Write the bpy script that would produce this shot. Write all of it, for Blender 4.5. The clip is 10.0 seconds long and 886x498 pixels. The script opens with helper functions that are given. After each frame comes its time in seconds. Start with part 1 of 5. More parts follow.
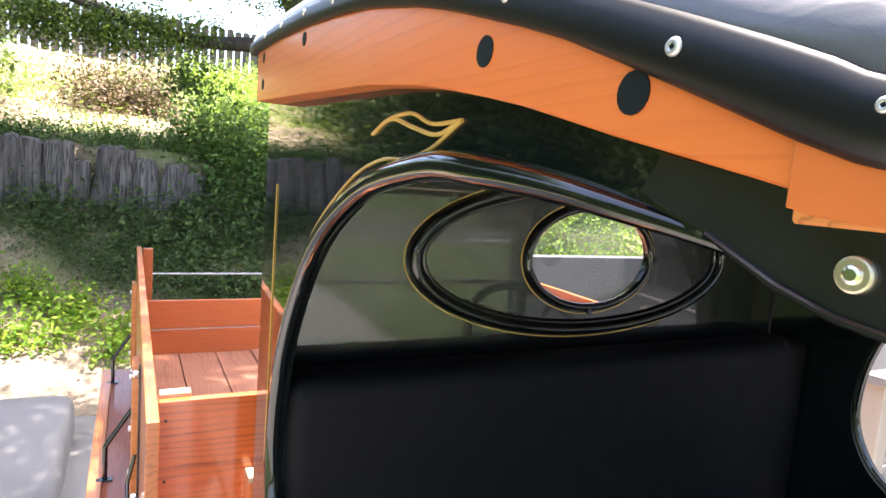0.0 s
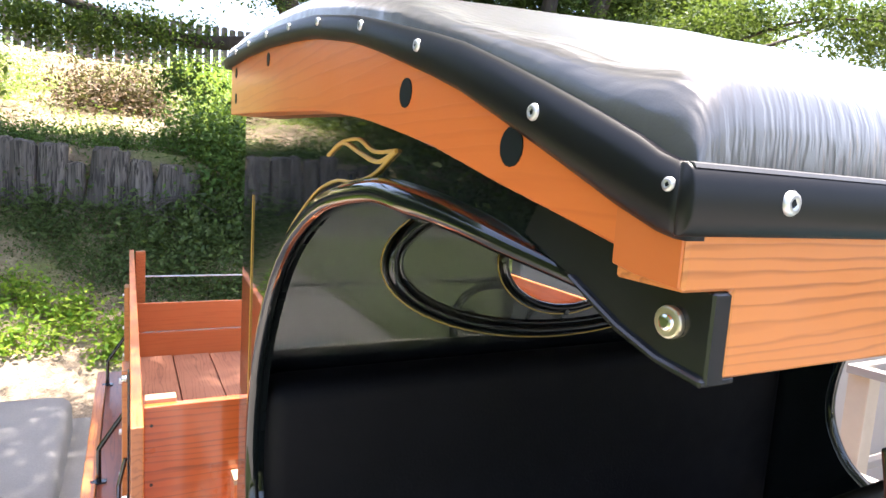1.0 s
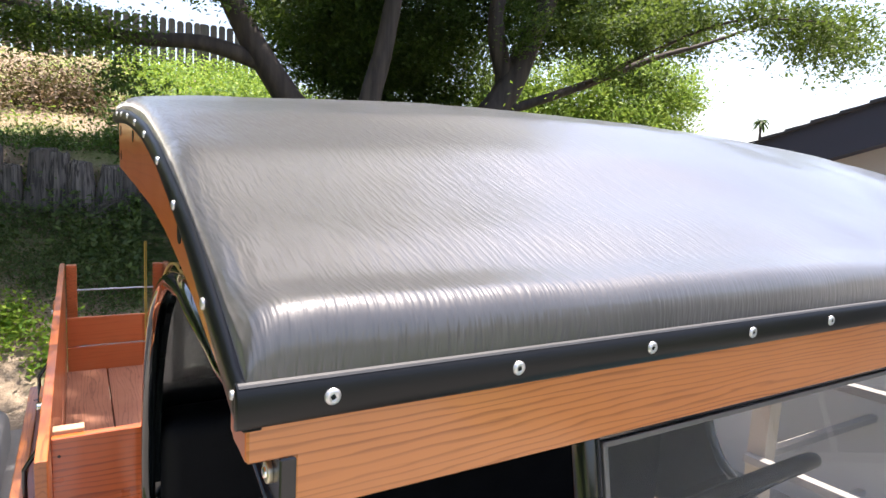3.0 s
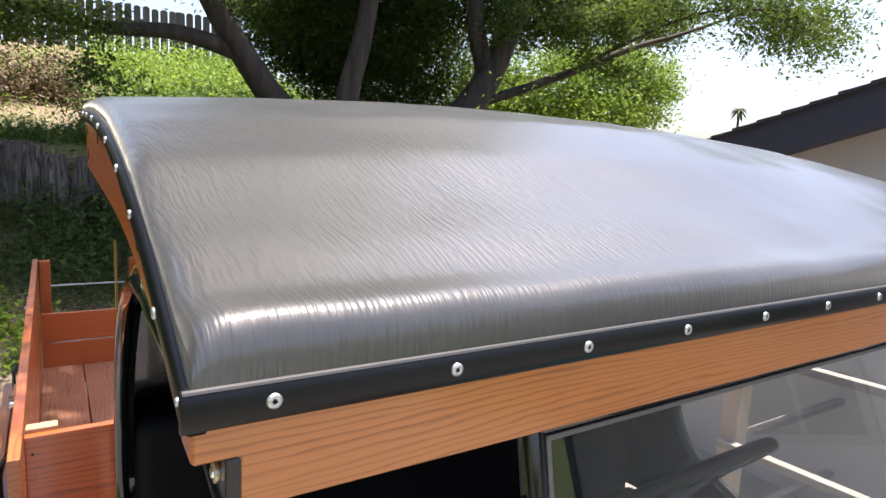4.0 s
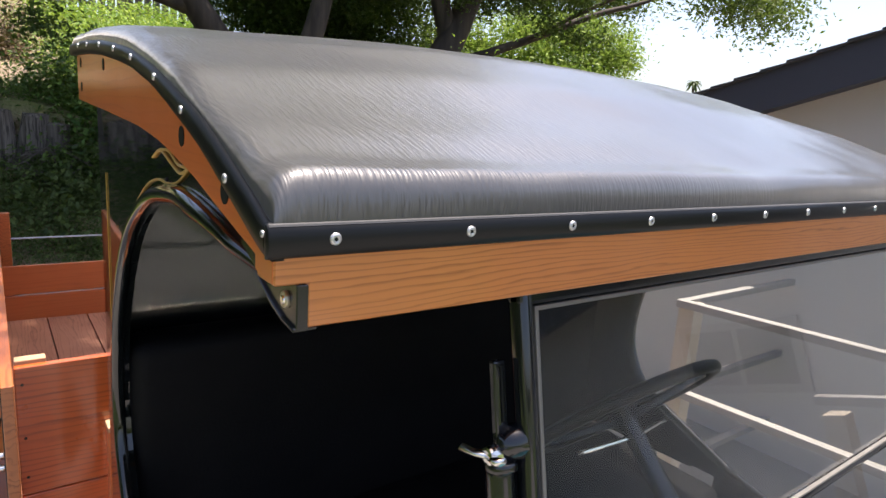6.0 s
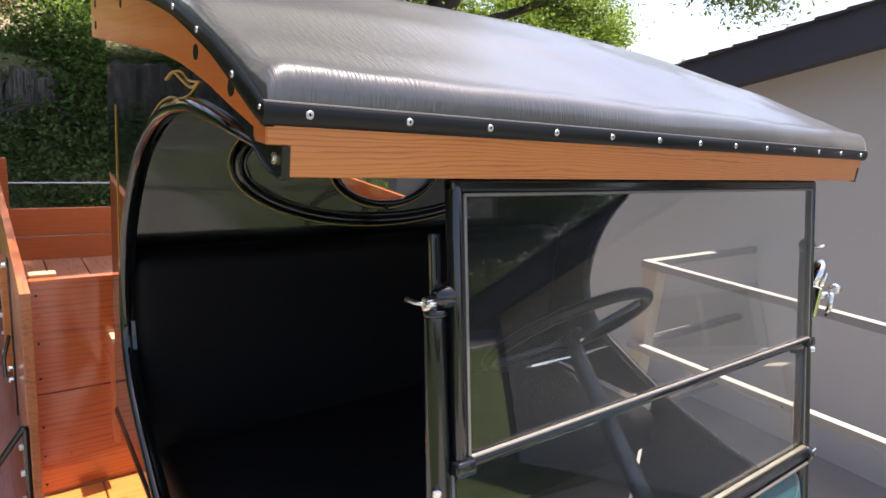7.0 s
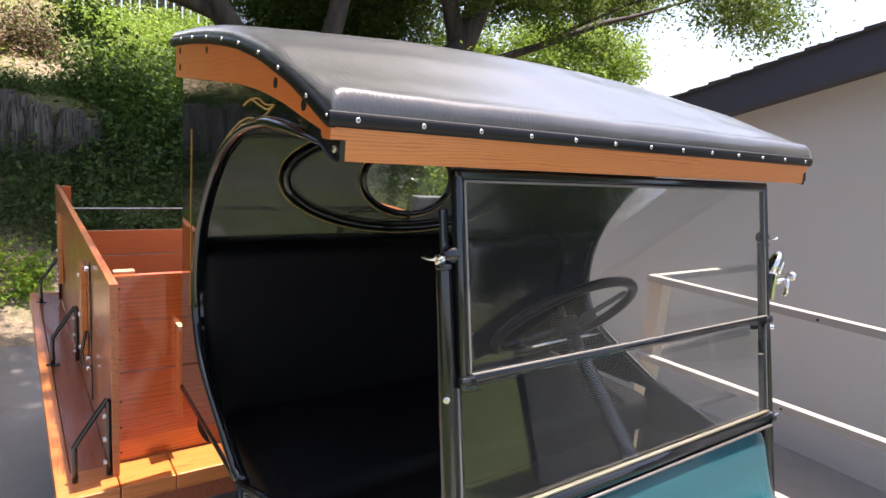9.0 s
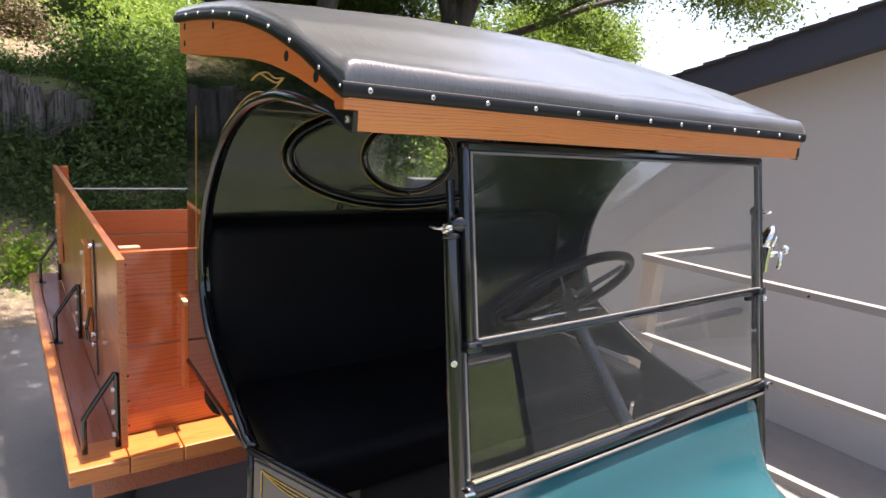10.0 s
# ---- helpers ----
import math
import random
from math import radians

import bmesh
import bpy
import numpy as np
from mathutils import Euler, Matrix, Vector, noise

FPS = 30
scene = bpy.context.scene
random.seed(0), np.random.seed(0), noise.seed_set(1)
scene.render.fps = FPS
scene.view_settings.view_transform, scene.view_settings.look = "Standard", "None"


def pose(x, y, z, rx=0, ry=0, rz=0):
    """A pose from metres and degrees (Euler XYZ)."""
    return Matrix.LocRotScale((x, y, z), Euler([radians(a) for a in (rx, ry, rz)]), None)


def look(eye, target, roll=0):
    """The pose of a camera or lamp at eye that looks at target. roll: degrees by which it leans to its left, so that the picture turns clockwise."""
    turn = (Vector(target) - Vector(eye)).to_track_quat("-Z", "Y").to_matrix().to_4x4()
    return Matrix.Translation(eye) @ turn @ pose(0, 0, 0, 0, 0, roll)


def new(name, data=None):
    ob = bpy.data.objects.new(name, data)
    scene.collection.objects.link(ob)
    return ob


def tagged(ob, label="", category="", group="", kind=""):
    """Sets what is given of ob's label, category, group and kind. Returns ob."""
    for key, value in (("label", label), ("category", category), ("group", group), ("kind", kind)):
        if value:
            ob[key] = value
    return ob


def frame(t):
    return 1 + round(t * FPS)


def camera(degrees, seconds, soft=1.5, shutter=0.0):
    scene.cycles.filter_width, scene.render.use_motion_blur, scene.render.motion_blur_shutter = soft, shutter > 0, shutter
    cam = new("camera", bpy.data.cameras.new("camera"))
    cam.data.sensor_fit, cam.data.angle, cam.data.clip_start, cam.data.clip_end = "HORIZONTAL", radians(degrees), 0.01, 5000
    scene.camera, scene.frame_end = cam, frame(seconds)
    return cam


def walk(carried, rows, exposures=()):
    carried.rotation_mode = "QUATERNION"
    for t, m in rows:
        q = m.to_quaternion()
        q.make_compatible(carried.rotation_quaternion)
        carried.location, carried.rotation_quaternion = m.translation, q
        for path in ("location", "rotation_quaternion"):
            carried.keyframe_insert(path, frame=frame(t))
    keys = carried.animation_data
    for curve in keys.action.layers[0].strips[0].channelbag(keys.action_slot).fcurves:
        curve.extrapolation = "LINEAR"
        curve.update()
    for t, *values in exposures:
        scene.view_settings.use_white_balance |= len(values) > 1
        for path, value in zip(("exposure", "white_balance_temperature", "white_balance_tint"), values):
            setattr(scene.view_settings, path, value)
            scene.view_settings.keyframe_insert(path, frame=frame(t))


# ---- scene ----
cam = camera(72.0, 10.0)
PATH = [
    (0, (-0.856, -0.09, 1.887), (0.058, 1.674, 1.662), 4.5),
    (0.5, (-0.846, -0.105, 1.896), (0.078, 1.654, 1.663), 4.0),
    (1, (-0.83, -0.129, 1.912), (0.087, 1.631, 1.67), 3.7),
    (1.5, (-0.81, -0.16, 1.931), (0.12, 1.594, 1.688), 3.9),
    (2, (-0.784, -0.199, 1.962), (0.172, 1.541, 1.719), 3.4),
    (2.5, (-0.762, -0.23, 1.988), (0.233, 1.483, 1.714), 3.3),
    (3, (-0.748, -0.259, 2.014), (0.278, 1.437, 1.748), 3.2),
    (4.5, (-0.737, -0.288, 2.029), (0.346, 1.366, 1.722), 2.9),
    (5, (-0.737, -0.289, 2.025), (0.333, 1.373, 1.72), 3.2),
    (5.5, (-0.747, -0.296, 2.008), (0.378, 1.316, 1.643), 4.1),
    (5.7, (-0.77, -0.311, 1.997), (0.38, 1.283, 1.628), 3.9),
    (6.8, (-0.896, -0.46, 1.941), (0.325, 1.053, 1.473), 5.5),
    (7, (-0.887, -0.512, 1.934), (0.321, 1.01, 1.462), 5.9),
    (7.5, (-0.864, -0.624, 1.921), (0.298, 0.921, 1.407), 5.7),
    (8, (-0.893, -0.697, 1.927), (0.231, 0.904, 1.511), 5.3),
    (8.5, (-0.956, -0.729, 1.915), (0.197, 0.863, 1.548), 4.8),
    (9, (-1.033, -0.751, 1.902), (0.123, 0.839, 1.532), 4.9),
    (9.5, (-1.07, -0.775, 1.893), (0.106, 0.795, 1.503), 4.7),
    (10, (-1.071, -0.768, 1.883), (0.1, 0.798, 1.463), 4.9),
]
EXPO = [(0.0, 2.95, 6650, 18), (1.0, 2.72, 6650, 18), (2.5, 2.0, 6650, 18), (4.5, 1.42, 6700, 17), (5.5, 1.34, 6700, 17), (7.5, 1.64, 6850, 20), (10.0, 1.69, 6850, 20)]
walk(cam, [(t, look(eye, target, roll)) for t, eye, target, roll in PATH], EXPO)

# ---------------------------------------------------------------- light
SUN_ELEV, SUN_AZ = 79.5, -5.0     # degrees; azimuth from +x towards -y
world = bpy.data.worlds.new("sky")
scene.world = world
world.use_nodes = True
wn = world.node_tree
wn.nodes.clear()
sky = wn.nodes.new("ShaderNodeTexSky")
sky.sky_type = 'NISHITA'
sky.sun_disc = False
sky.sun_elevation = radians(SUN_ELEV)
sky.dust_density = 3.0
sky.sun_rotation = radians(90 + SUN_AZ)
bg = wn.nodes.new("ShaderNodeBackground")
bg.inputs["Strength"].default_value = 0.12
wo = wn.nodes.new("ShaderNodeOutputWorld")
wn.links.new(sky.outputs[0], bg.inputs[0])
wn.links.new(bg.outputs[0], wo.inputs[0])
sun = new("sun", bpy.data.lights.new("sun", 'SUN'))
sun.data.energy, sun.data.angle, sun.data.color = 4.8, radians(0.53), (1.0, 0.95, 0.86)
ce, se = math.cos(radians(SUN_ELEV)), math.sin(radians(SUN_ELEV))
SUN_DIR = Vector((ce * math.cos(radians(SUN_AZ)), -ce * math.sin(radians(SUN_AZ)), se))
sun.matrix_world = look(SUN_DIR * 30, (0, 0, 0))

# ---------------------------------------------------------------- materials
class Nodes:
    """A small wrapper to build one node material."""
    def __init__(self, name):
        self.m = bpy.data.materials.new(name)
        self.m.use_nodes = True
        self.t = self.m.node_tree
        self.b = self.t.nodes["Principled BSDF"]
        self.co = self.t.nodes.new("ShaderNodeTexCoord")

    def add(self, kind, **values):
        n = self.t.nodes.new(kind)
        for k, v in values.items():
            n.inputs[k].default_value = v
        return n

    def link(self, a, b):
        self.t.links.new(a, b)

    def coords(self, scale, space="Object"):
        mp = self.add("ShaderNodeMapping")
        mp.inputs["Scale"].default_value = scale
        self.link(self.co.outputs[space], mp.inputs["Vector"])
        return mp.outputs["Vector"]

    def noise(self, scale, detail=4.0, stretch=(1, 1, 1), rough=0.55, distortion=0.0, vec=None):
        n = self.add("ShaderNodeTexNoise", Scale=scale, Detail=detail, Roughness=rough, Distortion=distortion)
        self.link(vec or self.coords(stretch), n.inputs["Vector"])
        return n.outputs["Fac"]

    def ramp(self, fac, stops):
        r = self.t.nodes.new("ShaderNodeValToRGB")
        e = r.color_ramp.elements
        while len(e) < len(stops):
            e.new(0.5)
        for el, (p, c) in zip(e, stops):
            el.position = p
            el.color = (*c, 1) if len(c) == 3 else c
        self.link(fac, r.inputs["Fac"])
        return r.outputs["Color"]

    def mix(self, fac, a, b, mode="MIX"):
        n = self.t.nodes.new("ShaderNodeMix")
        n.data_type, n.blend_type = "RGBA", mode
        for sock, v in ((n.inputs["Factor"], fac), (n.inputs[6], a), (n.inputs[7], b)):
            if hasattr(v, "is_output"):
                self.link(v, sock)
            elif isinstance(v, tuple):
                sock.default_value = (*v, 1)
            else:
                sock.default_value = v
        return n.outputs[2]

    def math(self, op, a, b=0.0):
        n = self.t.nodes.new("ShaderNodeMath")
        n.operation = op
        for sock, v in zip(n.inputs, (a, b)):
            if hasattr(v, "is_output"):
                self.link(v, sock)
            else:
                sock.default_value = v
        return n.outputs[0]

    def bump(self, height, strength=0.3, distance=0.002, normal=None):
        n = self.add("ShaderNodeBump", Strength=strength, Distance=distance)
        self.link(height, n.inputs["Height"])
        if normal:
            self.link(normal, n.inputs["Normal"])
        return n.outputs["Normal"]

    def done(self, color=None, rough=None, normal=None, **values):
        for name, v in (("Base Color", color), ("Roughness", rough), ("Normal", normal)):
            if v is None:
                continue
            if hasattr(v, "is_output"):
                self.link(v, self.b.inputs[name])
            else:
                self.b.inputs[name].default_value = (*v, 1) if isinstance(v, tuple) else v
        for k, v in values.items():
            self.b.inputs[k.replace("_", " ")].default_value = v
        return self.m


def plain(name, color, rough=0.5, metal=0.0, spread=0.12, scale=60.0, bump=0.0, dist=0.001, **more):
    """A paint, metal or cloth with slight mottling in colour and gloss."""
    n = Nodes(name)
    f = n.noise(scale, 5)
    big = n.noise(scale / 9, 3)
    lo = tuple(c * (1 - spread) for c in color)
    hi = tuple(min(1, c * (1 + spread)) for c in color)
    col = n.mix(n.mix(0.5, f, big), lo, hi)
    r = n.math("ADD", n.math("MULTIPLY", big, rough * 0.4), rough * 0.8)
    return n.done(col, r, n.bump(f, bump, dist) if bump else None, Metallic=metal, **more)


def wood(name, dark, mid, light, axis, across, rough=0.3, coat=0.5, lines=110.0, wave=3.0, depth=1.0):
    """Varnished softwood: grain lines along one axis, spaced along another."""
    n = Nodes(name)
    along = [1.0, 1.0, 1.0]
    along["xyz".index(axis)] = 0.09
    info = n.t.nodes.new("ShaderNodeObjectInfo")
    shift = n.t.nodes.new("ShaderNodeVectorMath")
    shift.operation = "ADD"
    spin = n.t.nodes.new("ShaderNodeVectorMath")
    spin.operation = "SCALE"
    spin.inputs[0].default_value = (3.1, 4.7, 2.3)
    n.link(info.outputs["Random"], spin.inputs["Scale"])
    n.link(n.coords(along), shift.inputs[0])
    n.link(spin.outputs[0], shift.inputs[1])
    v = shift.outputs[0]
    xyz = n.t.nodes.new("ShaderNodeSeparateXYZ")
    n.link(v, xyz.inputs[0])
    pos = xyz.outputs["XYZ".index(across.upper())]
    warp = n.noise(5.0, 3, vec=v)
    uneven = n.noise(34.0, 4, vec=v)
    bands = n.math("FRACT", n.math("ADD", n.math("MULTIPLY", pos, lines), n.math("ADD", n.math("MULTIPLY", warp, wave * 4), n.math("MULTIPLY", uneven, wave * 1.25))))
    late = n.ramp(bands, [(0.0, (0, 0, 0)), (0.58, (0.06, 0.06, 0.06)), (0.86, (1, 1, 1)), (1.0, (0.0, 0.0, 0.0))])
    fib = n.noise(420, 3, vec=v)
    blot = n.noise(6, 4)
    strength = n.math("MULTIPLY", late, n.ramp(n.noise(30.0, 4, vec=v), [(0.3, (0.25, 0.25, 0.25)), (0.66, (1, 1, 1))]))
    c = n.mix(blot, light, mid)
    c = n.mix(n.math("MULTIPLY", strength, depth), c, dark)
    c = n.mix(n.math("MULTIPLY", fib, 0.35), c, mid)
    h = n.math("ADD", n.math("MULTIPLY", late, 0.5), n.math("MULTIPLY", fib, 0.5))
    r = n.math("ADD", n.math("MULTIPLY", blot, 0.2), rough)
    return n.done(c, r, n.bump(h, 0.2, 0.0007), Coat_Weight=coat, Coat_Roughness=0.1)


def grey_wood(name, a, b, axis, scale=18.0, split=False):
    n = Nodes(name)
    along = [1.0, 1.0, 1.0]
    along["xyz".index(axis)] = 0.06
    v = n.coords(along)
    info = n.t.nodes.new("ShaderNodeObjectInfo")
    f = n.noise(scale, 6, vec=v)
    g = n.noise(2.0, 4)
    crack = n.ramp(n.noise(scale * 2.2, 4, vec=v), [(0.40, (0, 0, 0)), (0.50, (1, 1, 1))])
    c = n.mix(n.ramp(f, [(0.3, (0, 0, 0)), (0.7, (1, 1, 1))]), a, b)
    c = n.mix(n.math("MULTIPLY", crack, 0.75), tuple(x * 0.35 for x in a), c) if split else c
    c = n.mix(n.math("MULTIPLY", info.outputs["Random"], 0.5), c, tuple(x * 0.6 for x in a))
    c = n.mix(n.math("MULTIPLY", g, 0.4), c, a)
    return n.done(c, 0.85, n.bump(f, 0.7, 0.01))


M_RIB = wood("orange_varnished_wood_rib", (0.40, 0.078, 0.012), (0.55, 0.124, 0.021), (0.62, 0.160, 0.030), "y", "z", lines=75, wave=2.6, depth=0.6)
M_CAP = plain("smooth_orange_end_grain", (0.50, 0.125, 0.028), 0.3, spread=0.10, scale=35, Coat_Weight=0.4, Coat_Roughness=0.1)
M_HEAD = wood("orange_varnished_wood_header", (0.22, 0.060, 0.013), (0.47, 0.150, 0.034), (0.58, 0.205, 0.050), "x", "z", lines=210, wave=4.6, depth=1.0)
M_BOARD_Y = wood("red_varnished_wood_long", (0.17, 0.04, 0.010), (0.36, 0.095, 0.024), (0.46, 0.145, 0.04), "y", "z", lines=70)
M_BOARD_X = wood("red_varnished_wood_cross", (0.15, 0.024, 0.006), (0.45, 0.084, 0.016), (0.54, 0.125, 0.025), "x", "z", lines=75, wave=2.0, rough=0.2, coat=0.9)
M_FLARE = wood("dark_red_varnished_wood", (0.12, 0.03, 0.010), (0.22, 0.055, 0.02), (0.28, 0.08, 0.028), "y", "x", lines=60)
M_TAIL = wood("plain_red_varnished_wood", (0.30, 0.07, 0.016), (0.42, 0.105, 0.026), (0.50, 0.15, 0.04), "x", "z", lines=40, wave=2.0, depth=0.5)
M_LEDGE = wood("honey_varnished_wood", (0.26, 0.066, 0.013), (0.44, 0.138, 0.030), (0.52, 0.185, 0.045), "y", "x", lines=80)
M_LEDGE_X = wood("honey_varnished_wood_cross", (0.26, 0.066, 0.013), (0.44, 0.135, 0.028), (0.52, 0.180, 0.042), "x", "y", lines=70)
M_PLANK = wood("weathered_red_deck_wood", (0.14, 0.055, 0.03), (0.27, 0.11, 0.06), (0.36, 0.17, 0.10), "y", "x", rough=0.55, coat=0.05, lines=60)
M_RAW = wood("raw_pale_wood", (0.26, 0.15, 0.08), (0.40, 0.25, 0.14), (0.48, 0.32, 0.19), "x", "z", rough=0.7, coat=0.0)


def gloss_black():
    n = Nodes("glossy_black_paint")
    f = n.noise(5.0, 2)
    g = n.noise(70.0, 3)
    return n.done((0.0045, 0.006, 0.006), 0.035, n.bump(n.math("ADD", f, n.math("MULTIPLY", g, 0.02)), 0.12, 0.004),
                  Coat_Weight=0.4, Coat_Roughness=0.02)


def orange_peel_black():
    n = Nodes("black_paint_with_orange_peel")
    f = n.noise(240.0, 2)
    return n.done((0.0045, 0.005, 0.0055), 0.06, n.bump(f, 0.5, 0.0013), Specular_IOR_Level=0.5, Coat_Weight=0.85, Coat_Roughness=0.04, Coat_IOR=1.5)


def roof_vinyl():
    """Stretched vinyl: fine wavy ridges running front to back, deepest along one side."""
    n = Nodes("black_grained_vinyl")
    bend = n.noise(9.0, 2)
    pos = n.t.nodes.new("ShaderNodeSeparateXYZ")
    n.link(n.co.outputs["Object"], pos.inputs[0])
    mixed = n.t.nodes.new("ShaderNodeCombineXYZ")
    n.link(n.math("ADD", pos.outputs[0], n.math("ADD", n.math("MULTIPLY", bend, 0.012), n.math("MULTIPLY", pos.outputs[1], 0.05))), mixed.inputs[0])
    n.link(n.math("MULTIPLY", pos.outputs[1], 0.12), mixed.inputs[1])
    n.link(n.math("MULTIPLY", pos.outputs[2], 0.12), mixed.inputs[2])
    w = n.noise(330.0, 1, vec=mixed.outputs[0])
    fine = n.noise(1300.0, 2)
    patch = n.noise(7.0, 3)
    sag = n.noise(4.0, 2)
    dimple = n.noise(38.0, 3)
    dust = n.noise(2.6, 6)
    side = n.t.nodes.new("ShaderNodeMapRange")
    n.link(n.math("ADD", pos.outputs[0], n.math("MULTIPLY", patch, 0.5)), side.inputs[0])
    for k, v in zip((1, 2, 3, 4), (-0.28, 0.16, 1.0, 0.09)):
        side.inputs[k].default_value = v
    h = n.math("ADD", n.math("MULTIPLY", n.ramp(w, [(0.36, (0, 0, 0)), (0.62, (1, 1, 1))]), side.outputs[0]), n.math("MULTIPLY", fine, 0.12))
    nb = n.bump(n.math("ADD", sag, n.math("MULTIPLY", dimple, 0.05)), 0.25, 0.02)
    c = n.mix(n.ramp(dust, [(0.35, (0, 0, 0)), (0.7, (1, 1, 1))]), (0.038, 0.038, 0.038), (0.064, 0.063, 0.061))
    r = n.math("ADD", n.math("MULTIPLY", dust, 0.10), 0.45)
    n.link(n.bump(h, 0.22, 0.0010, nb), n.b.inputs["Coat Normal"])
    return n.done(c, r, n.bump(h, 0.40, 0.0010, nb), Specular_IOR_Level=0.4, IOR=1.5, Coat_Weight=1.0, Coat_Roughness=0.18, Coat_IOR=1.6, Sheen_Weight=0.32, Sheen_Roughness=0.3)


M_BLACK = gloss_black()
M_PEEL = orange_peel_black()
M_ROOF = roof_vinyl()
M_TRIM = plain("black_rubber_trim", (0.004, 0.0045, 0.005), 0.36, spread=0.25, scale=40, bump=0.08, Specular_IOR_Level=0.3)
M_SEAT = plain("black_seat_leather", (0.0035, 0.0035, 0.004), 0.7, spread=0.2, scale=180, bump=0.35, dist=0.0015, Specular_IOR_Level=0.12)
M_SATIN = plain("satin_black_enamel", (0.006, 0.007, 0.009), 0.13, spread=0.2, scale=30, Coat_Weight=0.4)
M_IRON = plain("dusty_black_enamel", (0.010, 0.0105, 0.0105), 0.2, spread=0.7, scale=45)
M_GOLD = plain("gold_pinstripe", (0.50, 0.30, 0.055), 0.4, spread=0.15)
M_SCREW = plain("zinc_screw", (0.56, 0.56, 0.55), 0.36, 0.8, spread=0.2, scale=300)
M_LIP = plain("strip_edge_highlight", (0.05, 0.05, 0.05), 0.45, spread=0.3, scale=60)
# Flat black for drilled holes and screw sockets; their inner shade is painted.
M_HOLE = plain("painted_hole_black", (0.004, 0.007, 0.006), 0.6, Specular_IOR_Level=0.2)
M_BRASS = plain("dull_brass", (0.58, 0.52, 0.38), 0.32, 0.9)
M_PALE = plain("pale_worn_metal", (0.17, 0.16, 0.145), 0.45, 0.3, spread=0.2, scale=80)
M_NICKEL = plain("nickel_plate", (0.75, 0.73, 0.68), 0.12, 1.0, spread=0.05)
M_TEAL = plain("teal_body_paint", (0.018, 0.090, 0.108), 0.08, spread=0.06, scale=12, Coat_Weight=0.8, Coat_Roughness=0.03)
M_RUBBER = plain("tyre_rubber", (0.02, 0.02, 0.02), 0.75, bump=0.3)
M_SPOKE = plain("painted_wheel_wood", (0.02, 0.06, 0.06), 0.4)
M_FLOORMAT = plain("dark_floor_boards", (0.015, 0.013, 0.012), 0.7)
M_WHEEL = plain("dark_wheel_rim_composition", (0.012, 0.010, 0.009), 0.45, Specular_IOR_Level=0.25)


def glass(name, tint=(0.93, 0.96, 0.95)):
    n = Nodes(name)
    smear = n.noise(6.0, 5)
    r = n.math("MULTIPLY", n.ramp(smear, [(0.45, (0, 0, 0)), (0.8, (1, 1, 1))]), 0.02)
    return n.done(tint, r, Transmission_Weight=0.996, IOR=1.5)


M_GLASS = glass("window_glass")


def concrete():
    n = Nodes("driveway_concrete")
    g = n.noise(120, 6)
    s = n.noise(1.2, 6)
    c = n.mix(g, (0.17, 0.163, 0.15), (0.28, 0.268, 0.248))
    c = n.mix(n.ramp(s, [(0.4, (0, 0, 0)), (0.7, (0.6, 0.6, 0.6))]), c, (0.13, 0.124, 0.115))
    return n.done(c, 0.9, n.bump(g, 0.4, 0.003))


def earth():
    n = Nodes("dry_hillside_earth")
    g = n.noise(30, 8)
    s = n.noise(0.9, 5)
    c = n.mix(g, (0.13, 0.092, 0.06), (0.35, 0.28, 0.195))
    c = n.mix(n.ramp(s, [(0.48, (0, 0, 0)), (0.70, (0.8, 0.8, 0.8))]), c, (0.13, 0.17, 0.04))
    return n.done(c, 0.95, n.bump(g, 0.8, 0.05))


def lawn():
    n = Nodes("lawn_grass")
    g = n.noise(45, 8)
    s = n.noise(0.8, 4)
    c = n.mix(g, (0.028, 0.056, 0.009), (0.09, 0.138, 0.026))
    c = n.mix(n.math("MULTIPLY", s, 0.5), c, (0.09, 0.10, 0.03))
    return n.done(c, 0.9, n.bump(g, 0.9, 0.04))


def leaf(name, a, b, lit=0.35):
    n = Nodes(name)
    geo = n.t.nodes.new("ShaderNodeNewGeometry")
    c = n.ramp(geo.outputs["Random Per Island"], [(0.0, a), (0.6, tuple((x + y) / 2 for x, y in zip(a, b))), (1.0, b)])
    tr = n.t.nodes.new("ShaderNodeBsdfTranslucent")
    n.link(n.mix(0.5, c, (0.35, 0.5, 0.08)), tr.inputs["Color"])
    mx = n.t.nodes.new("ShaderNodeMixShader")
    mx.inputs[0].default_value = lit
    n.done(c, 0.55, Specular_IOR_Level=0.22)
    n.link(n.b.outputs[0], mx.inputs[1])
    n.link(tr.outputs[0], mx.inputs[2])
    n.link(mx.outputs[0], n.t.nodes["Material Output"].inputs["Surface"])
    return n.m


M_CONC = concrete()
M_KERB = plain("pale_kerb_concrete", (0.45, 0.44, 0.41), 0.85, spread=0.12, scale=20, bump=0.3)
M_EARTH = earth()
M_LAWN = lawn()
# Dark tone for shaded crowns, pale one for sunlit foliage: light set in colour.
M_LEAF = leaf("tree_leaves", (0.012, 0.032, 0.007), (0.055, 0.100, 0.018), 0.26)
M_LEAF_LIGHT = leaf("sunlit_toned_leaves", (0.07, 0.15, 0.02), (0.24, 0.32, 0.06))
M_IVY = leaf("ground_ivy", (0.02, 0.06, 0.012), (0.10, 0.18, 0.035), 0.2)
# Brighter copy of the greenery; the sunlight is put into its colour.
M_WEED = leaf("sunlit_toned_weeds", (0.05, 0.14, 0.008), (0.24, 0.33, 0.028), 0.32)
M_DRY = leaf("dry_stalks", (0.20, 0.15, 0.085), (0.38, 0.31, 0.19), 0.1)
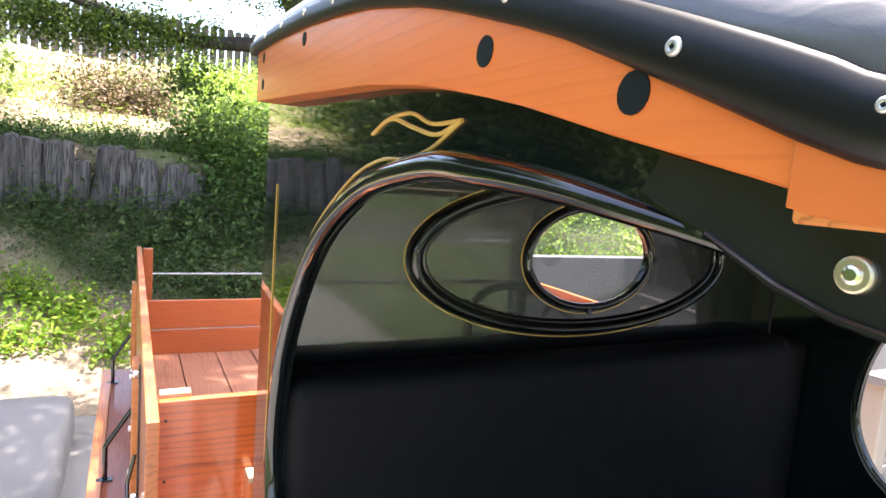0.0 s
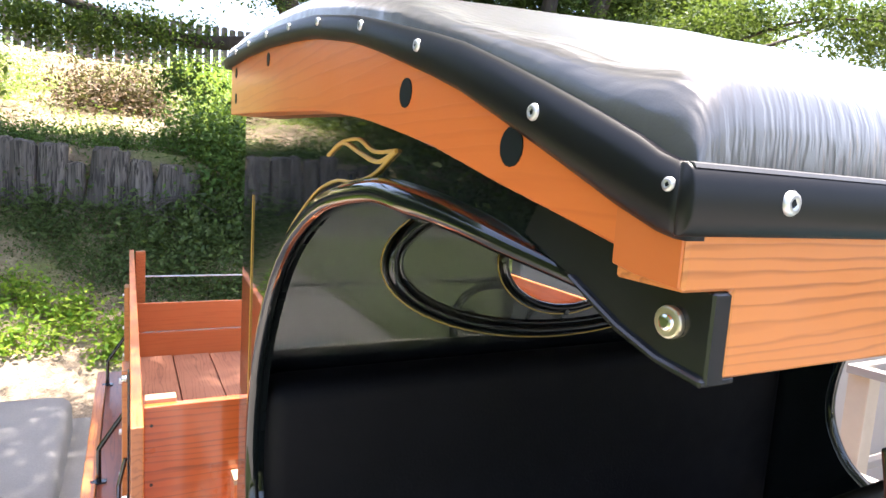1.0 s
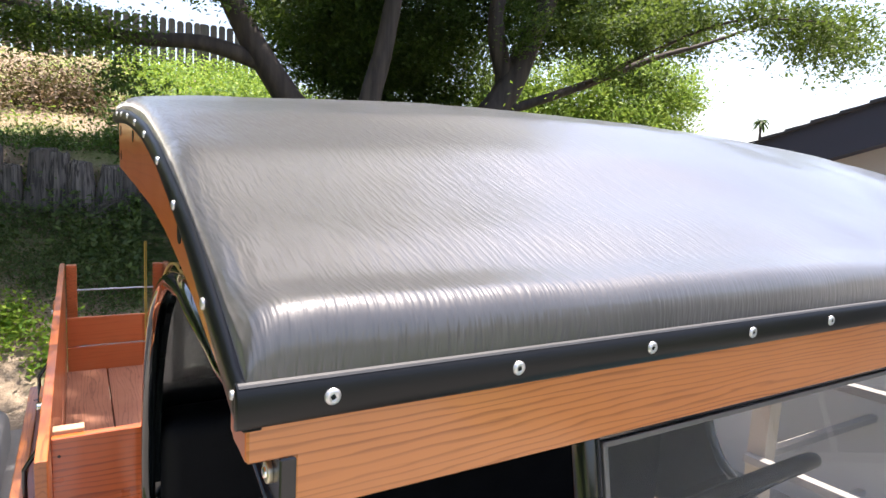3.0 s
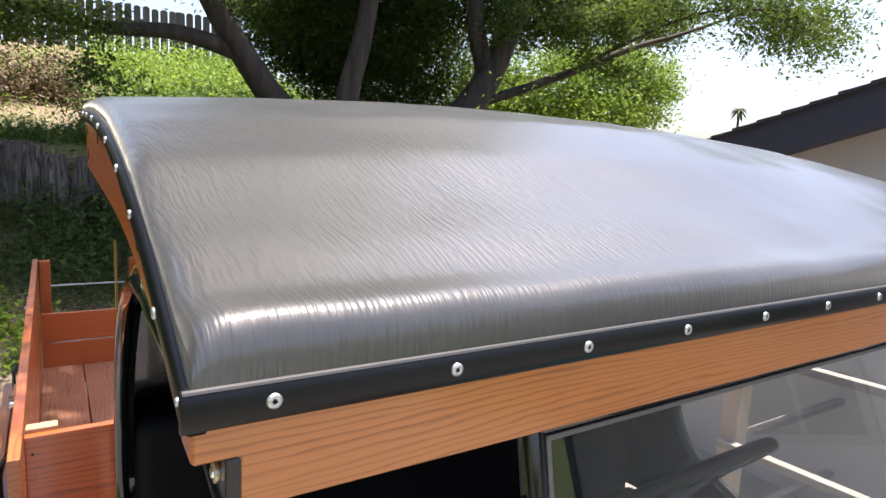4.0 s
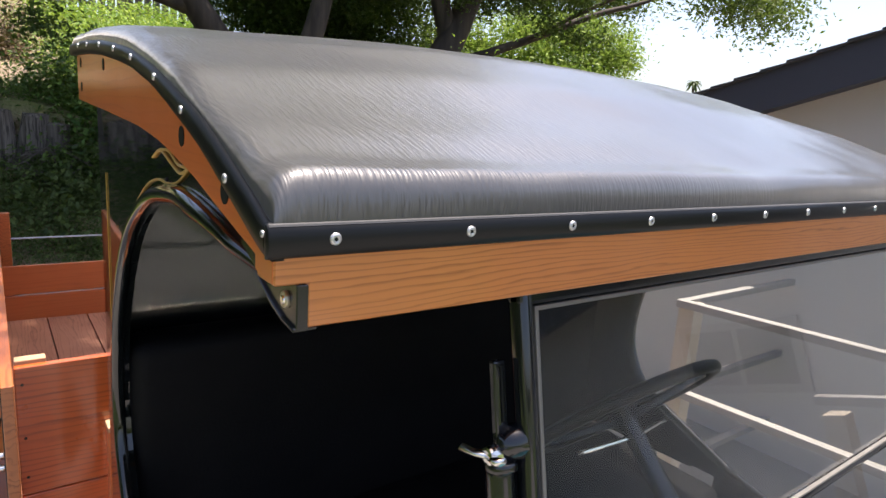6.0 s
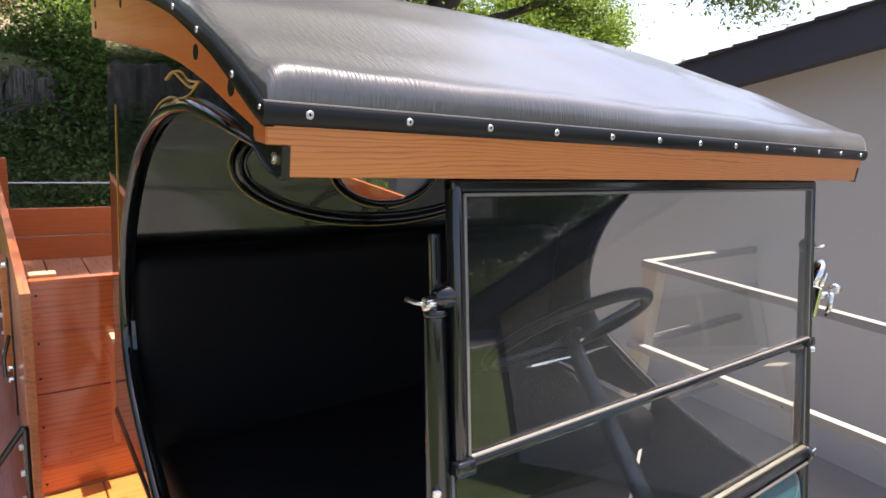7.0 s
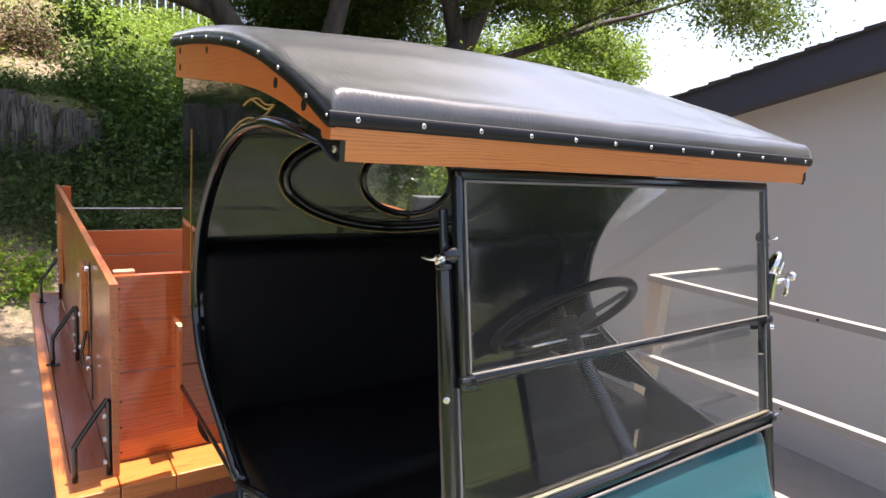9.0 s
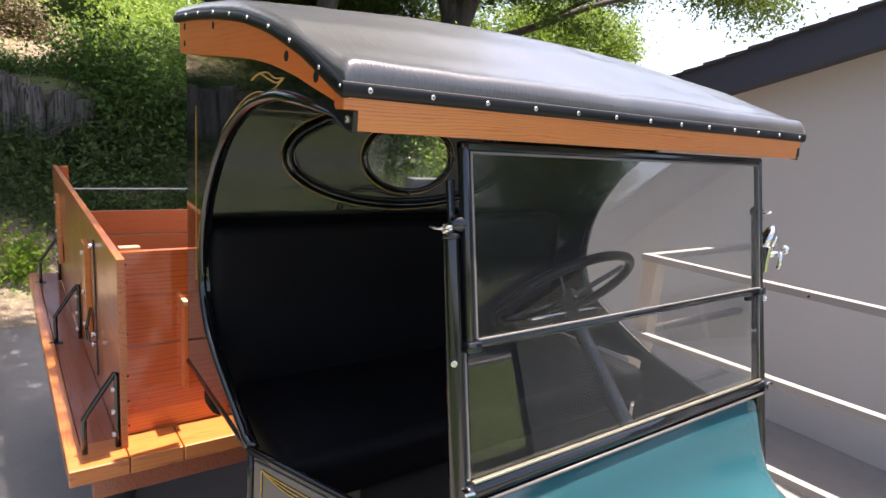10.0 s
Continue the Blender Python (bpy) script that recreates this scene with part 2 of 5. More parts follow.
# Ivy copy darkened in its colour for the shaded bank, shrubs and hedge.
M_SHADE_IVY = leaf("shade_toned_ivy", (0.020, 0.042, 0.012), (0.080, 0.120, 0.034), 0.2)
M_BRUSH = leaf("brown_brush", (0.055, 0.034, 0.022), (0.16, 0.10, 0.055), 0.1)
M_BARK = grey_wood("tree_bark", (0.022, 0.017, 0.014), (0.10, 0.078, 0.062), "z", 9)
M_LOG = grey_wood("weathered_log", (0.06, 0.052, 0.046), (0.31, 0.275, 0.24), "z", 26, True)
M_BLOCK = plain("dark_garden_wall", (0.06, 0.064, 0.068), 0.9, spread=0.3, scale=14, bump=0.4, dist=0.004)
M_FENCE = grey_wood("weathered_fence_board", (0.05, 0.045, 0.04), (0.15, 0.135, 0.115), "z", 16)
M_WALL = plain("grey_stucco", (0.42, 0.405, 0.378), 0.9, spread=0.06, scale=160, bump=0.5, dist=0.003)
M_FASCIA = plain("dark_slate_fascia_paint", (0.035, 0.039, 0.055), 0.6, spread=0.1, scale=14)
M_SHINGLE = plain("charcoal_shingle", (0.035, 0.035, 0.038), 0.9, spread=0.4, scale=90, bump=0.6, dist=0.004)
M_RAIL = plain("white_painted_rail", (0.26, 0.245, 0.225), 0.55, spread=0.06, scale=25)
M_POST = plain("tan_painted_post", (0.42, 0.36, 0.28), 0.7, spread=0.12, scale=25)
M_PANE = plain("dark_window_pane", (0.03, 0.033, 0.04), 0.05, spread=0.1)
M_POLE = grey_wood("utility_pole_wood", (0.07, 0.055, 0.045), (0.16, 0.13, 0.11), "z", 10)
M_ASPHALT = plain("street_asphalt", (0.055, 0.055, 0.057), 0.9, spread=0.3, scale=200, bump=0.5, dist=0.003)


# ---------------------------------------------------------------- mesh helpers
def part(name, bm, material, parent=None, label="", smooth=False):
    me = bpy.data.meshes.new(name)
    bm.to_mesh(me)
    bm.free()
    me.materials.append(material)
    if smooth:
        me.polygons.foreach_set("use_smooth", [True] * len(me.polygons))
    ob = new(name, me)
    if parent is not None:
        ob.parent = parent
        ob.matrix_parent_inverse = parent.matrix_world.inverted()
    if label:
        tagged(ob, label)
    return ob


def thing(name, label, category, at=(0, 0, 0), group="", kind=""):
    ob = new(name)
    ob.location = at
    ob.matrix_world = Matrix.Translation(at)
    ob.empty_display_size = 0.1
    return tagged(ob, label, category, group, kind)


def bevel(bm, width, segments=2):
    if width:
        sharp = [e for e in bm.edges if len(e.link_faces) == 2 and e.calc_face_angle(0) > 0.6]
        bmesh.ops.bevel(bm, geom=sharp, offset=width, segments=segments, affect='EDGES', profile=0.5)
    return bm


def box(x0, x1, y0, y1, z0, z1, bev=0.002, seg=2, bm=None):
    own = bmesh.new()
    m = Matrix.LocRotScale(((x0 + x1) / 2, (y0 + y1) / 2, (z0 + z1) / 2), None, (abs(x1 - x0), abs(y1 - y0), abs(z1 - z0)))
    bmesh.ops.create_cube(own, size=1, matrix=m)
    bevel(own, bev, seg)
    return join(bm, own)


def join(bm, own):
    if bm is None:
        return own
    me = bpy.data.meshes.new("tmp")
    own.to_mesh(me)
    own.free()
    bm.from_mesh(me)
    bpy.data.meshes.remove(me)
    return bm


def slab(points, axis, a, b, bev=0.0015, bm=None):
    """A flat outline (two coordinates each) pushed along an axis from a to b."""
    own = bmesh.new()
    n = "xyz".index(axis)

    def put(p, v):
        c = list(p)
        c.insert(n, v)
        return own.verts.new(c)
    lo, hi = [put(p, a) for p in points], [put(p, b) for p in points]
    own.faces.new(lo[::-1])
    own.faces.new(hi)
    k = len(points)
    for i in range(k):
        own.faces.new((lo[i], lo[(i + 1) % k], hi[(i + 1) % k], hi[i]))
    bmesh.ops.recalc_face_normals(own, faces=own.faces)
    bevel(own, bev, 1)
    return join(bm, own)


def tube(path, radius, sides=10, bm=None, closed=False, radii=None, flat=1.0):
    """A round bar along a path of points."""
    own = bm or bmesh.new()
    pts = [Vector(p) for p in path]
    k = len(pts)
    rings = []
    prev = None
    for i, p in enumerate(pts):
        a = pts[(i - 1) % k] if closed or i else p
        b = pts[(i + 1) % k] if closed or i < k - 1 else p
        d = (b - a).normalized()
        if prev is None:
            up = Vector((0, 0, 1)) if abs(d.z) < 0.9 else Vector((0, 1, 0))
            u = d.cross(up).normalized()
        else:
            u = (prev - d * prev.dot(d)).normalized()
        prev = u
        w = d.cross(u)
        r = radii[i] if radii else radius
        rings.append([own.verts.new(p + r * (math.cos(t) * u + flat * math.sin(t) * w))
                      for t in (2 * math.pi * j / sides for j in range(sides))])
    for i in range(k if closed else k - 1):
        r0, r1 = rings[i], rings[(i + 1) % k]
        for j in range(sides):
            own.faces.new((r0[j], r0[(j + 1) % sides], r1[(j + 1) % sides], r1[j]))
    if not closed:
        own.faces.new(rings[0][::-1])
        own.faces.new(rings[-1])
    bmesh.ops.recalc_face_normals(own, faces=own.faces)
    return own


def disc(center, normal, radius, depth, sides=20, bev=0.0, bm=None):
    """A short round piece, its axis along normal."""
    own = bmesh.new()
    q = Vector(normal).to_track_quat("Z", "Y").to_matrix().to_4x4()
    bmesh.ops.create_cone(own, cap_ends=True, segments=sides, radius1=radius, radius2=radius, depth=depth,
                          matrix=Matrix.Translation(center) @ q)
    bevel(own, bev, 2)
    return join(bm, own)


def smooth_path(points, n):
    """Catmull-Rom through points, n steps to each piece."""
    pts = [Vector(p) for p in points]
    pts = [2 * pts[0] - pts[1]] + pts + [2 * pts[-1] - pts[-2]]
    out = []
    for i in range(1, len(pts) - 2):
        a, b, c, d = pts[i - 1:i + 3]
        for j in range(n):
            t = j / n
            out.append(0.5 * (2 * b + (c - a) * t + (2 * a - 5 * b + 4 * c - d) * t * t + (3 * b - a - 3 * c + d) * t ** 3))
    out.append(pts[-2])
    return out


def curve_at(knots, y):
    return float(np.interp(y, [k[0] for k in knots], [k[1] for k in knots]))


def leaf_mesh(name, places, normals, sizes, material, parent=None, ratio=0.45):
    """Many small folded leaves (two triangles pairs each) at the given places."""
    places, normals, sizes = np.asarray(places, float), np.asarray(normals, float), np.asarray(sizes, float)
    k = len(places)
    rnd = np.random.default_rng(k)
    n = normals / np.maximum(np.linalg.norm(normals, axis=1, keepdims=True), 1e-6)
    a = rnd.normal(size=(k, 3))
    a -= (a * n).sum(1, keepdims=True) * n
    a /= np.maximum(np.linalg.norm(a, axis=1, keepdims=True), 1e-6)
    b = np.cross(n, a)
    s = sizes[:, None]
    tip, base = places + a * s, places - a * s
    l, r = places + b * s * ratio + n * s * 0.15, places - b * s * ratio + n * s * 0.15
    verts = np.stack([base, l, tip, r], 1).reshape(-1, 3)
    me = bpy.data.meshes.new(name)
    me.vertices.add(4 * k)
    me.vertices.foreach_set("co", verts.ravel())
    idx = np.arange(k)[:, None] * 4 + np.array([0, 1, 2, 0, 2, 3])
    me.loops.add(6 * k)
    me.loops.foreach_set("vertex_index", idx.ravel().astype(np.int32))
    me.polygons.add(2 * k)
    me.polygons.foreach_set("loop_start", np.arange(0, 6 * k, 3, dtype=np.int32))
    me.update(calc_edges=True)
    me.materials.append(material)
    ob = new(name, me)
    if parent is not None:
        ob.parent = parent
        ob.matrix_parent_inverse = parent.matrix_world.inverted()
    return ob

# ---------------------------------------------------------------- ground and hillside
LOG_Y = 7.9


def ground_z(x, y):
    """Height of the land: level drive, a bank behind it, a terrace at the log wall, then the hill."""
    if y < 5.2:
        return 0.0
    n = 0.10 * noise.noise((x * 0.6, y * 0.6, 0)) + 0.04 * noise.noise((x * 2.1, y * 2.1, 3))
    bank = 1.3 * min(1.0, (y - 5.2) / (LOG_Y - 5.3)) ** 1.2
    if y <= LOG_Y:
        return bank + n * min(1, (y - 5.2))
    step = 0.62 * max(0.0, min(1.0, (1.0 - x) / 1.2))
    up = (0.205 + 0.04 * max(0.0, min(1.0, (x + 1.0) / 3.0))) * (min(y, 21.0) - LOG_Y) + 0.03 * max(0.0, min(y, 60) - 21.0)
    up *= max(0.0, min(1.0, 1.0 - (x - 4.0) / 6.0))
    return bank + min(1.0, (y - LOG_Y) / 0.12) * step + up + 1.6 * n * min(1, (y - LOG_Y))


def sheet(name, xs, ys, height, material):
    bm = bmesh.new()
    rows = [[bm.verts.new((x, y, height(x, y))) for x in xs] for y in ys]
    for a, b in zip(rows, rows[1:]):
        for i in range(len(xs) - 1):
            bm.faces.new((a[i], a[i + 1], b[i + 1], b[i]))
    return part(name, bm, material, smooth=True)


xs = [-1500, -300, -80, -40, -25] + list(np.arange(-18, 22.01, 0.4)) + [30, 50, 90, 300, 1500]
ys = [-1500, -300, -80, -30, -12, -6, -2, 0, 2, 4] + list(np.arange(5.0, 7.9, 0.25)) + [7.9, 8.02] \
    + list(np.arange(8.3, 24.0, 0.35)) + [28, 36, 50, 80, 300, 1500]
tagged(sheet("ground", xs, ys, ground_z, M_EARTH), "dry brown hillside earth with patchy green growth", "ground", kind="structure")

drive = part("driveway", slab([(-3.4, -14.0), (1.9, -14.0), (1.9, -3.4), (3.2, -3.0), (3.2, 4.3), (-1.17, 4.75), (-3.4, 4.85)], "z", -0.02, 0.012, 0), M_CONC)
tagged(drive, "grey concrete driveway slab with faint stains", "driveway", kind="structure")
# raised slab at the end of the drive: it climbs gently and ends in a rounded nose
bm = bmesh.new()
APRON = [(2.2, -0.01), (2.6, 0.03), (3.2, 0.12), (3.8, 0.22), (4.2, 0.28), (4.38, 0.295), (4.47, 0.288), (4.53, 0.262), (4.56, 0.20), (4.57, -0.02)]
rows = []
for y, z in APRON:
    rows.append([bm.verts.new((x, y + 0.03 * noise.noise((x * 2, 0, 7)) - max(0.0, (x + 1.30) * 1.2) ** 2 * (y > 4.3), max(-0.02, z - d))) for x, d in ((-3.4, 0.0), (-2.6, 0.01), (-1.9, 0.0), (-1.45, 0.004), (-1.30, 0.006), (-1.22, 0.014), (-1.185, 0.035), (-1.17, 0.07), (-1.165, 0.4))])
for a, b in zip(rows, rows[1:]):
    for i in range(len(a) - 1):
        bm.faces.new((a[i], a[i + 1], b[i + 1], b[i]))
bmesh.ops.recalc_face_normals(bm, faces=bm.faces)
tagged(part("concrete_apron", bm, M_CONC, smooth=True), "raised grey concrete slab with a rounded end beside the bank", "concrete slab", kind="structure")
for o, words in (([(1.93, -13.9), (60.0, -13.9), (60.0, -3.05), (3.25, -3.05), (1.93, -3.4)], "mown green front lawn beside the driveway"),
                 ([(-60.0, -13.9), (-3.45, -13.9), (-3.45, 4.6), (-60.0, 4.6)], "green lawn along the open side"),
                 ([(-80.0, -90.0), (80.0, -90.0), (80.0, -22.2), (-80.0, -22.2)], "green lawn across the street")):
    tagged(part("lawn", slab(o, "z", -0.02, 0.02, 0), M_LAWN), words, "lawn", kind="structure")
road = part("road", slab([(-60, -22.0), (60, -22.0), (60, -14.2), (-60, -14.2)], "z", -0.02, 0.008, 0), M_ASPHALT)
tagged(road, "grey asphalt street beyond the lawn", "road", kind="structure")

for y0, y1 in ((-14.18, -13.98), (-22.18, -22.0)):
    tagged(part("kerb", box(-60, 60, y0, y1, -0.02, 0.13, 0.02, 2), M_KERB), "pale concrete street kerb", "kerb", kind="structure")

# ---------------------------------------------------------------- log retaining wall
log_wall = thing("log_retaining_wall", "leaning weathered grey upright logs holding the bank", "retaining wall", (-1.2, LOG_Y, 1.3), kind="structure")


def log_piece(x, w, h, lean):
    bm = bmesh.new()
    k = 9
    z0 = ground_z(x, LOG_Y) - 0.25
    rings = []
    rnd = random.Random(int(x * 977))
    for j, t in enumerate((0, 0.35, 0.7, 0.97, 1.0)):
        ring = []
        for i in range(k):
            a = 2 * math.pi * i / k
            r = w / 2 * (1 + 0.16 * rnd.uniform(-1, 1)) * (0.8 if t == 1 else 1)
            ring.append(bm.verts.new((x + r * math.cos(a) + lean * t * h, LOG_Y - 0.04 + 0.8 * r * math.sin(a), z0 + t * h + (0.03 * rnd.uniform(-1, 1) if t > 0.9 else 0))))
        rings.append(ring)
    for a, b in zip(rings, rings[1:]):
        for i in range(k):
            bm.faces.new((a[i], a[(i + 1) % k], b[(i + 1) % k], b[i]))
    bm.faces.new(rings[-1])
    return bm


x = -3.3
while x < -0.28:
    w = random.uniform(0.17, 0.31)
    part("log", log_piece(x + w / 2, w, 0.87 + random.uniform(-0.16, 0.10) - (0.10 if x > -0.3 else 0), random.uniform(-0.02, 0.11)), M_LOG, log_wall)
    x += w * 0.90

rnd_root = random.Random(5)
bm = bmesh.new()
for i in range(34):
    p = Vector((rnd_root.uniform(-0.75, 0.45), rnd_root.uniform(7.45, 7.8), 0))
    p.z = ground_z(p.x, p.y) + rnd_root.uniform(0.0, 0.25)
    d = Vector((rnd_root.uniform(-0.3, 0.45), rnd_root.uniform(-0.15, 0.05), rnd_root.uniform(-0.12, 0.22)))
    tube([p, p + d * 0.5 + Vector((0, 0, rnd_root.uniform(0, 0.06))), p + d], 0.008, 5, bm, radii=[0.011, 0.008, 0.004])
tagged(part("dead_twigs", bm, M_LOG), "tangle of dead grey twigs below the log wall", "twigs", kind="stuff")

# ---------------------------------------------------------------- fence on the hilltop
fence = thing("wooden_fence", "old grey wooden picket fence on the hilltop", "fence", (-4, 21.0, ground_z(-4, 21)))
for i in range(76):
    fx = -14 + 0.248 * i
    gz = ground_z(fx, 21.0)
    h = 6.08 + 0.03 * random.uniform(-1, 1) - gz
    w = 0.098 + 0.006 * random.uniform(-1, 1)
    part("board", slab([(fx - w, gz - 0.1), (fx + w, gz - 0.1), (fx + w, gz + h - 0.05), (fx + 0.05, gz + h), (fx - 0.05, gz + h), (fx - w, gz + h - 0.05)],
                       "y", 20.98 + 0.012 * (i % 2), 21.01 + 0.012 * (i % 2), 0), M_FENCE, fence)
for z in (0.35, 1.1):
    part("fence_rail", tube([(fx, 21.06, ground_z(fx, 21) + z) for fx in np.arange(-14, 4.7, 2.0)], 0.05, 6), M_FENCE, fence)
for fx in np.arange(-14, 4.7, 2.4):
    gz = ground_z(fx, 21)
    part("fence_post", box(fx - 0.06, fx + 0.06, 21.1, 21.22, gz - 0.2, 6.10, 0.01, 1), M_FENCE, fence)


# ---------------------------------------------------------------- trees
def limb(points, r0, r1, sides=9):
    pts = smooth_path(points, 5)
    k = len(pts)
    radii = [r0 + (r1 - r0) * i / (k - 1) for i in range(k)]
    pts = [p + 0.03 * Vector((noise.noise(p * 1.7), noise.noise(p * 1.7 + Vector((9, 0, 0))), 0)) for p in pts]
    return tube(pts, r0, sides, radii=radii)


def crown(name, zones, per, size, material, parent, seed, squash=0.6, spread=0.45):
    """Leaves in clumps: zones are (centre, radii, clumps)."""
    rnd = np.random.default_rng(seed)
    places, normals = [], []
    for c, r, k in zones:
        u = rnd.normal(size=(k, 3))
        u /= np.linalg.norm(u, axis=1, keepdims=True)
        mids = np.array(c) + u * (rnd.random((k, 1)) ** 0.4) * np.array(r)
        for m in mids:
            q = int(per * rnd.uniform(0.5, 1.4))
            off = rnd.normal(size=(q, 3)) * spread * rnd.uniform(0.6, 1.3) * np.array([1, 1, squash])
            places.append(m + off)
            normals.append(rnd.normal(size=(q, 3)) * 0.8 + np.array([0, 0, 0.9]))
    p, n = np.concatenate(places), np.concatenate(normals)
    return leaf_mesh(name, p, n, size * rnd.uniform(0.6, 1.3, len(p)), material, parent)


tree = thing("tree", "large spreading shade tree with several dark leaning stems", "tree", (3.3, 8.7, ground_z(3.3, 8.7)))
STEMS = [([(3.3, 8.8, 1.0), (3.25, 8.75, 1.7), (3.2, 8.7, 2.2)], 0.55, 0.36), ([(3.1, 8.7, 1.9), (1.85, 8.5, 2.85), (1.0, 8.5, 4.2), (0.2, 8.5, 6.2)], 0.24, 0.10),
         ([(3.2, 8.7, 1.9), (3.1, 8.5, 2.9), (3.4, 8.5, 4.3), (3.6, 8.4, 6.6)], 0.21, 0.10), ([(3.6, 8.7, 1.7), (5.1, 8.3, 2.8), (5.9, 8.2, 4.3), (6.6, 8.0, 6.4)], 0.34, 0.12),
         ([(5.2, 8.3, 2.9), (6.6, 7.65, 3.5), (7.6, 7.15, 4.0), (8.4, 6.8, 4.3), (9.4, 6.2, 4.75)], 0.085, 0.02), ([(1.5, 8.5, 3.3), (0.7, 8.5, 3.45), (-0.5, 8.5, 3.42), (-2.6, 8.4, 3.95)], 0.13, 0.05),
         ([(0.9, 8.6, 4.3), (-0.4, 8.4, 4.9), (-1.6, 8.2, 5.0), (-2.8, 8.0, 4.6)], 0.12, 0.06), ([(5.5, 8.3, 3.4), (5.2, 8.3, 4.4), (5.3, 8.2, 5.6)], 0.18, 0.1)]
for n_stem, (pts, ra, rb) in enumerate(STEMS):
    part("limb" if n_stem else "trunk", limb(pts, ra, rb), M_BARK, tree, smooth=True)
# Clumps overhead and far left are unseen, added to shade bank, bed, drive.
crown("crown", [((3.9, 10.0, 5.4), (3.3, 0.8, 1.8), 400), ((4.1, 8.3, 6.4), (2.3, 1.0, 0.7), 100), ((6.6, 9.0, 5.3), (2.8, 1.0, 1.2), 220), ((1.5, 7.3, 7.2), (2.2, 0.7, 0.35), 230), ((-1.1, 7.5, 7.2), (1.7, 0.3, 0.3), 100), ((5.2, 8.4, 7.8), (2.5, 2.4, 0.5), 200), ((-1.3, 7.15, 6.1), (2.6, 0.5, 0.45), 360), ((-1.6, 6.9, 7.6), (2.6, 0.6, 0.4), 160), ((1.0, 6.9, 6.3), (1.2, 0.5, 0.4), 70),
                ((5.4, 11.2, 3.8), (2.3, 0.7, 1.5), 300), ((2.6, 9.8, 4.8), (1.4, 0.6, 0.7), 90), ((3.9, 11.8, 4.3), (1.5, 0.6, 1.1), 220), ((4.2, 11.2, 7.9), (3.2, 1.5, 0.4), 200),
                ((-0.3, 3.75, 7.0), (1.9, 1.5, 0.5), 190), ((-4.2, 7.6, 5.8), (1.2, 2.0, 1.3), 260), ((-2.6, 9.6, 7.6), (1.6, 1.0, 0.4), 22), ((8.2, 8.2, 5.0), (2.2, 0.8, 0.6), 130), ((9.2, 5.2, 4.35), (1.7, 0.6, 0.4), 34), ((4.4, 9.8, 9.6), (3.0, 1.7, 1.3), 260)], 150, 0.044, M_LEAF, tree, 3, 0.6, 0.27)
crown("crown", [((-0.25, 7.4, 2.75), (0.28, 0.2, 0.3), 6), ((-1.2, 8.3, 3.35), (1.5, 0.4, 0.22), 60), ((-0.8, 8.4, 4.5), (2.2, 0.5, 0.5), 34), ((1.2, 8.3, 4.3), (1.2, 0.5, 0.7), 30)],
      110, 0.034, M_LEAF, tree, 5, 0.7, 0.15)
# Unseen limb and clumps overhead, added to dapple the bed and shade the bank.
part("limb", limb([(3.5, 8.5, 5.2), (2.9, 6.0, 6.5), (2.0, 4.0, 7.0), (0.9, 2.2, 7.0)], 0.11, 0.02), M_BARK, tree, smooth=True)
crown("crown", [((0.55, 2.05, 7.0), (0.75, 0.85, 0.3), 34), ((0.9, 6.4, 7.3), (1.4, 0.9, 0.4), 70), ((1.9, 4.3, 7.2), (0.9, 1.2, 0.4), 40)], 60, 0.042, M_LEAF, tree, 9, 0.6, 0.14)
crown("crown", [((5.5, 7.9, 4.3), (0.5, 0.4, 0.4), 14), ((6.2, 7.3, 4.2), (0.5, 0.4, 0.35), 16), ((6.8, 6.7, 4.3), (0.5, 0.4, 0.35), 16), ((7.3, 6.0, 4.45), (0.5, 0.4, 0.3), 14),
                ((7.8, 5.4, 4.5), (0.5, 0.4, 0.25), 13), ((8.2, 4.8, 4.35), (0.45, 0.35, 0.25), 9), ((8.5, 4.3, 4.05), (0.25, 0.25, 0.15), 3), ((6.6, 7.1, 3.7), (0.4, 0.3, 0.25), 6), ((7.1, 6.6, 3.6), (0.3, 0.3, 0.2), 4)],
      95, 0.040, M_LEAF, tree, 10, 0.75, 0.17)
part("limb", limb([(6.6, 7.65, 3.5), (7.2, 6.5, 4.1), (7.7, 5.6, 4.4), (8.3, 4.6, 4.3)], 0.04, 0.01, 7), M_BARK, tree, smooth=True)
tree2 = thing("tree", "sunlit light green tree on the bank behind", "tree", (11.8, 12.4, ground_z(11.8, 12.4)))
part("trunk", limb([(11.8, 12.4, ground_z(11.8, 12.4) - 0.3), (11.9, 12.4, 3.0), (12.1, 12.3, 4.6)], 0.2, 0.08), M_BARK, tree2, smooth=True)
for pts in ([(11.9, 12.4, 2.6), (11.0, 12.0, 3.8), (10.3, 11.7, 4.9)], [(12.0, 12.4, 3.2), (12.9, 12.1, 4.2), (13.6, 11.8, 4.9)], [(11.9, 12.3, 2.2), (10.6, 12.2, 3.0), (9.4, 12.2, 3.6)]):
    part("limb", limb(pts, 0.07, 0.025, 7), M_BARK, tree2, smooth=True)
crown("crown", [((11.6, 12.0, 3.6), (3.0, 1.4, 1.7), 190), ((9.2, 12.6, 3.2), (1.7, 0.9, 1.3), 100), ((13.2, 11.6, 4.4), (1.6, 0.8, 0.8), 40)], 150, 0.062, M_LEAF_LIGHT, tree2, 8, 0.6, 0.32)


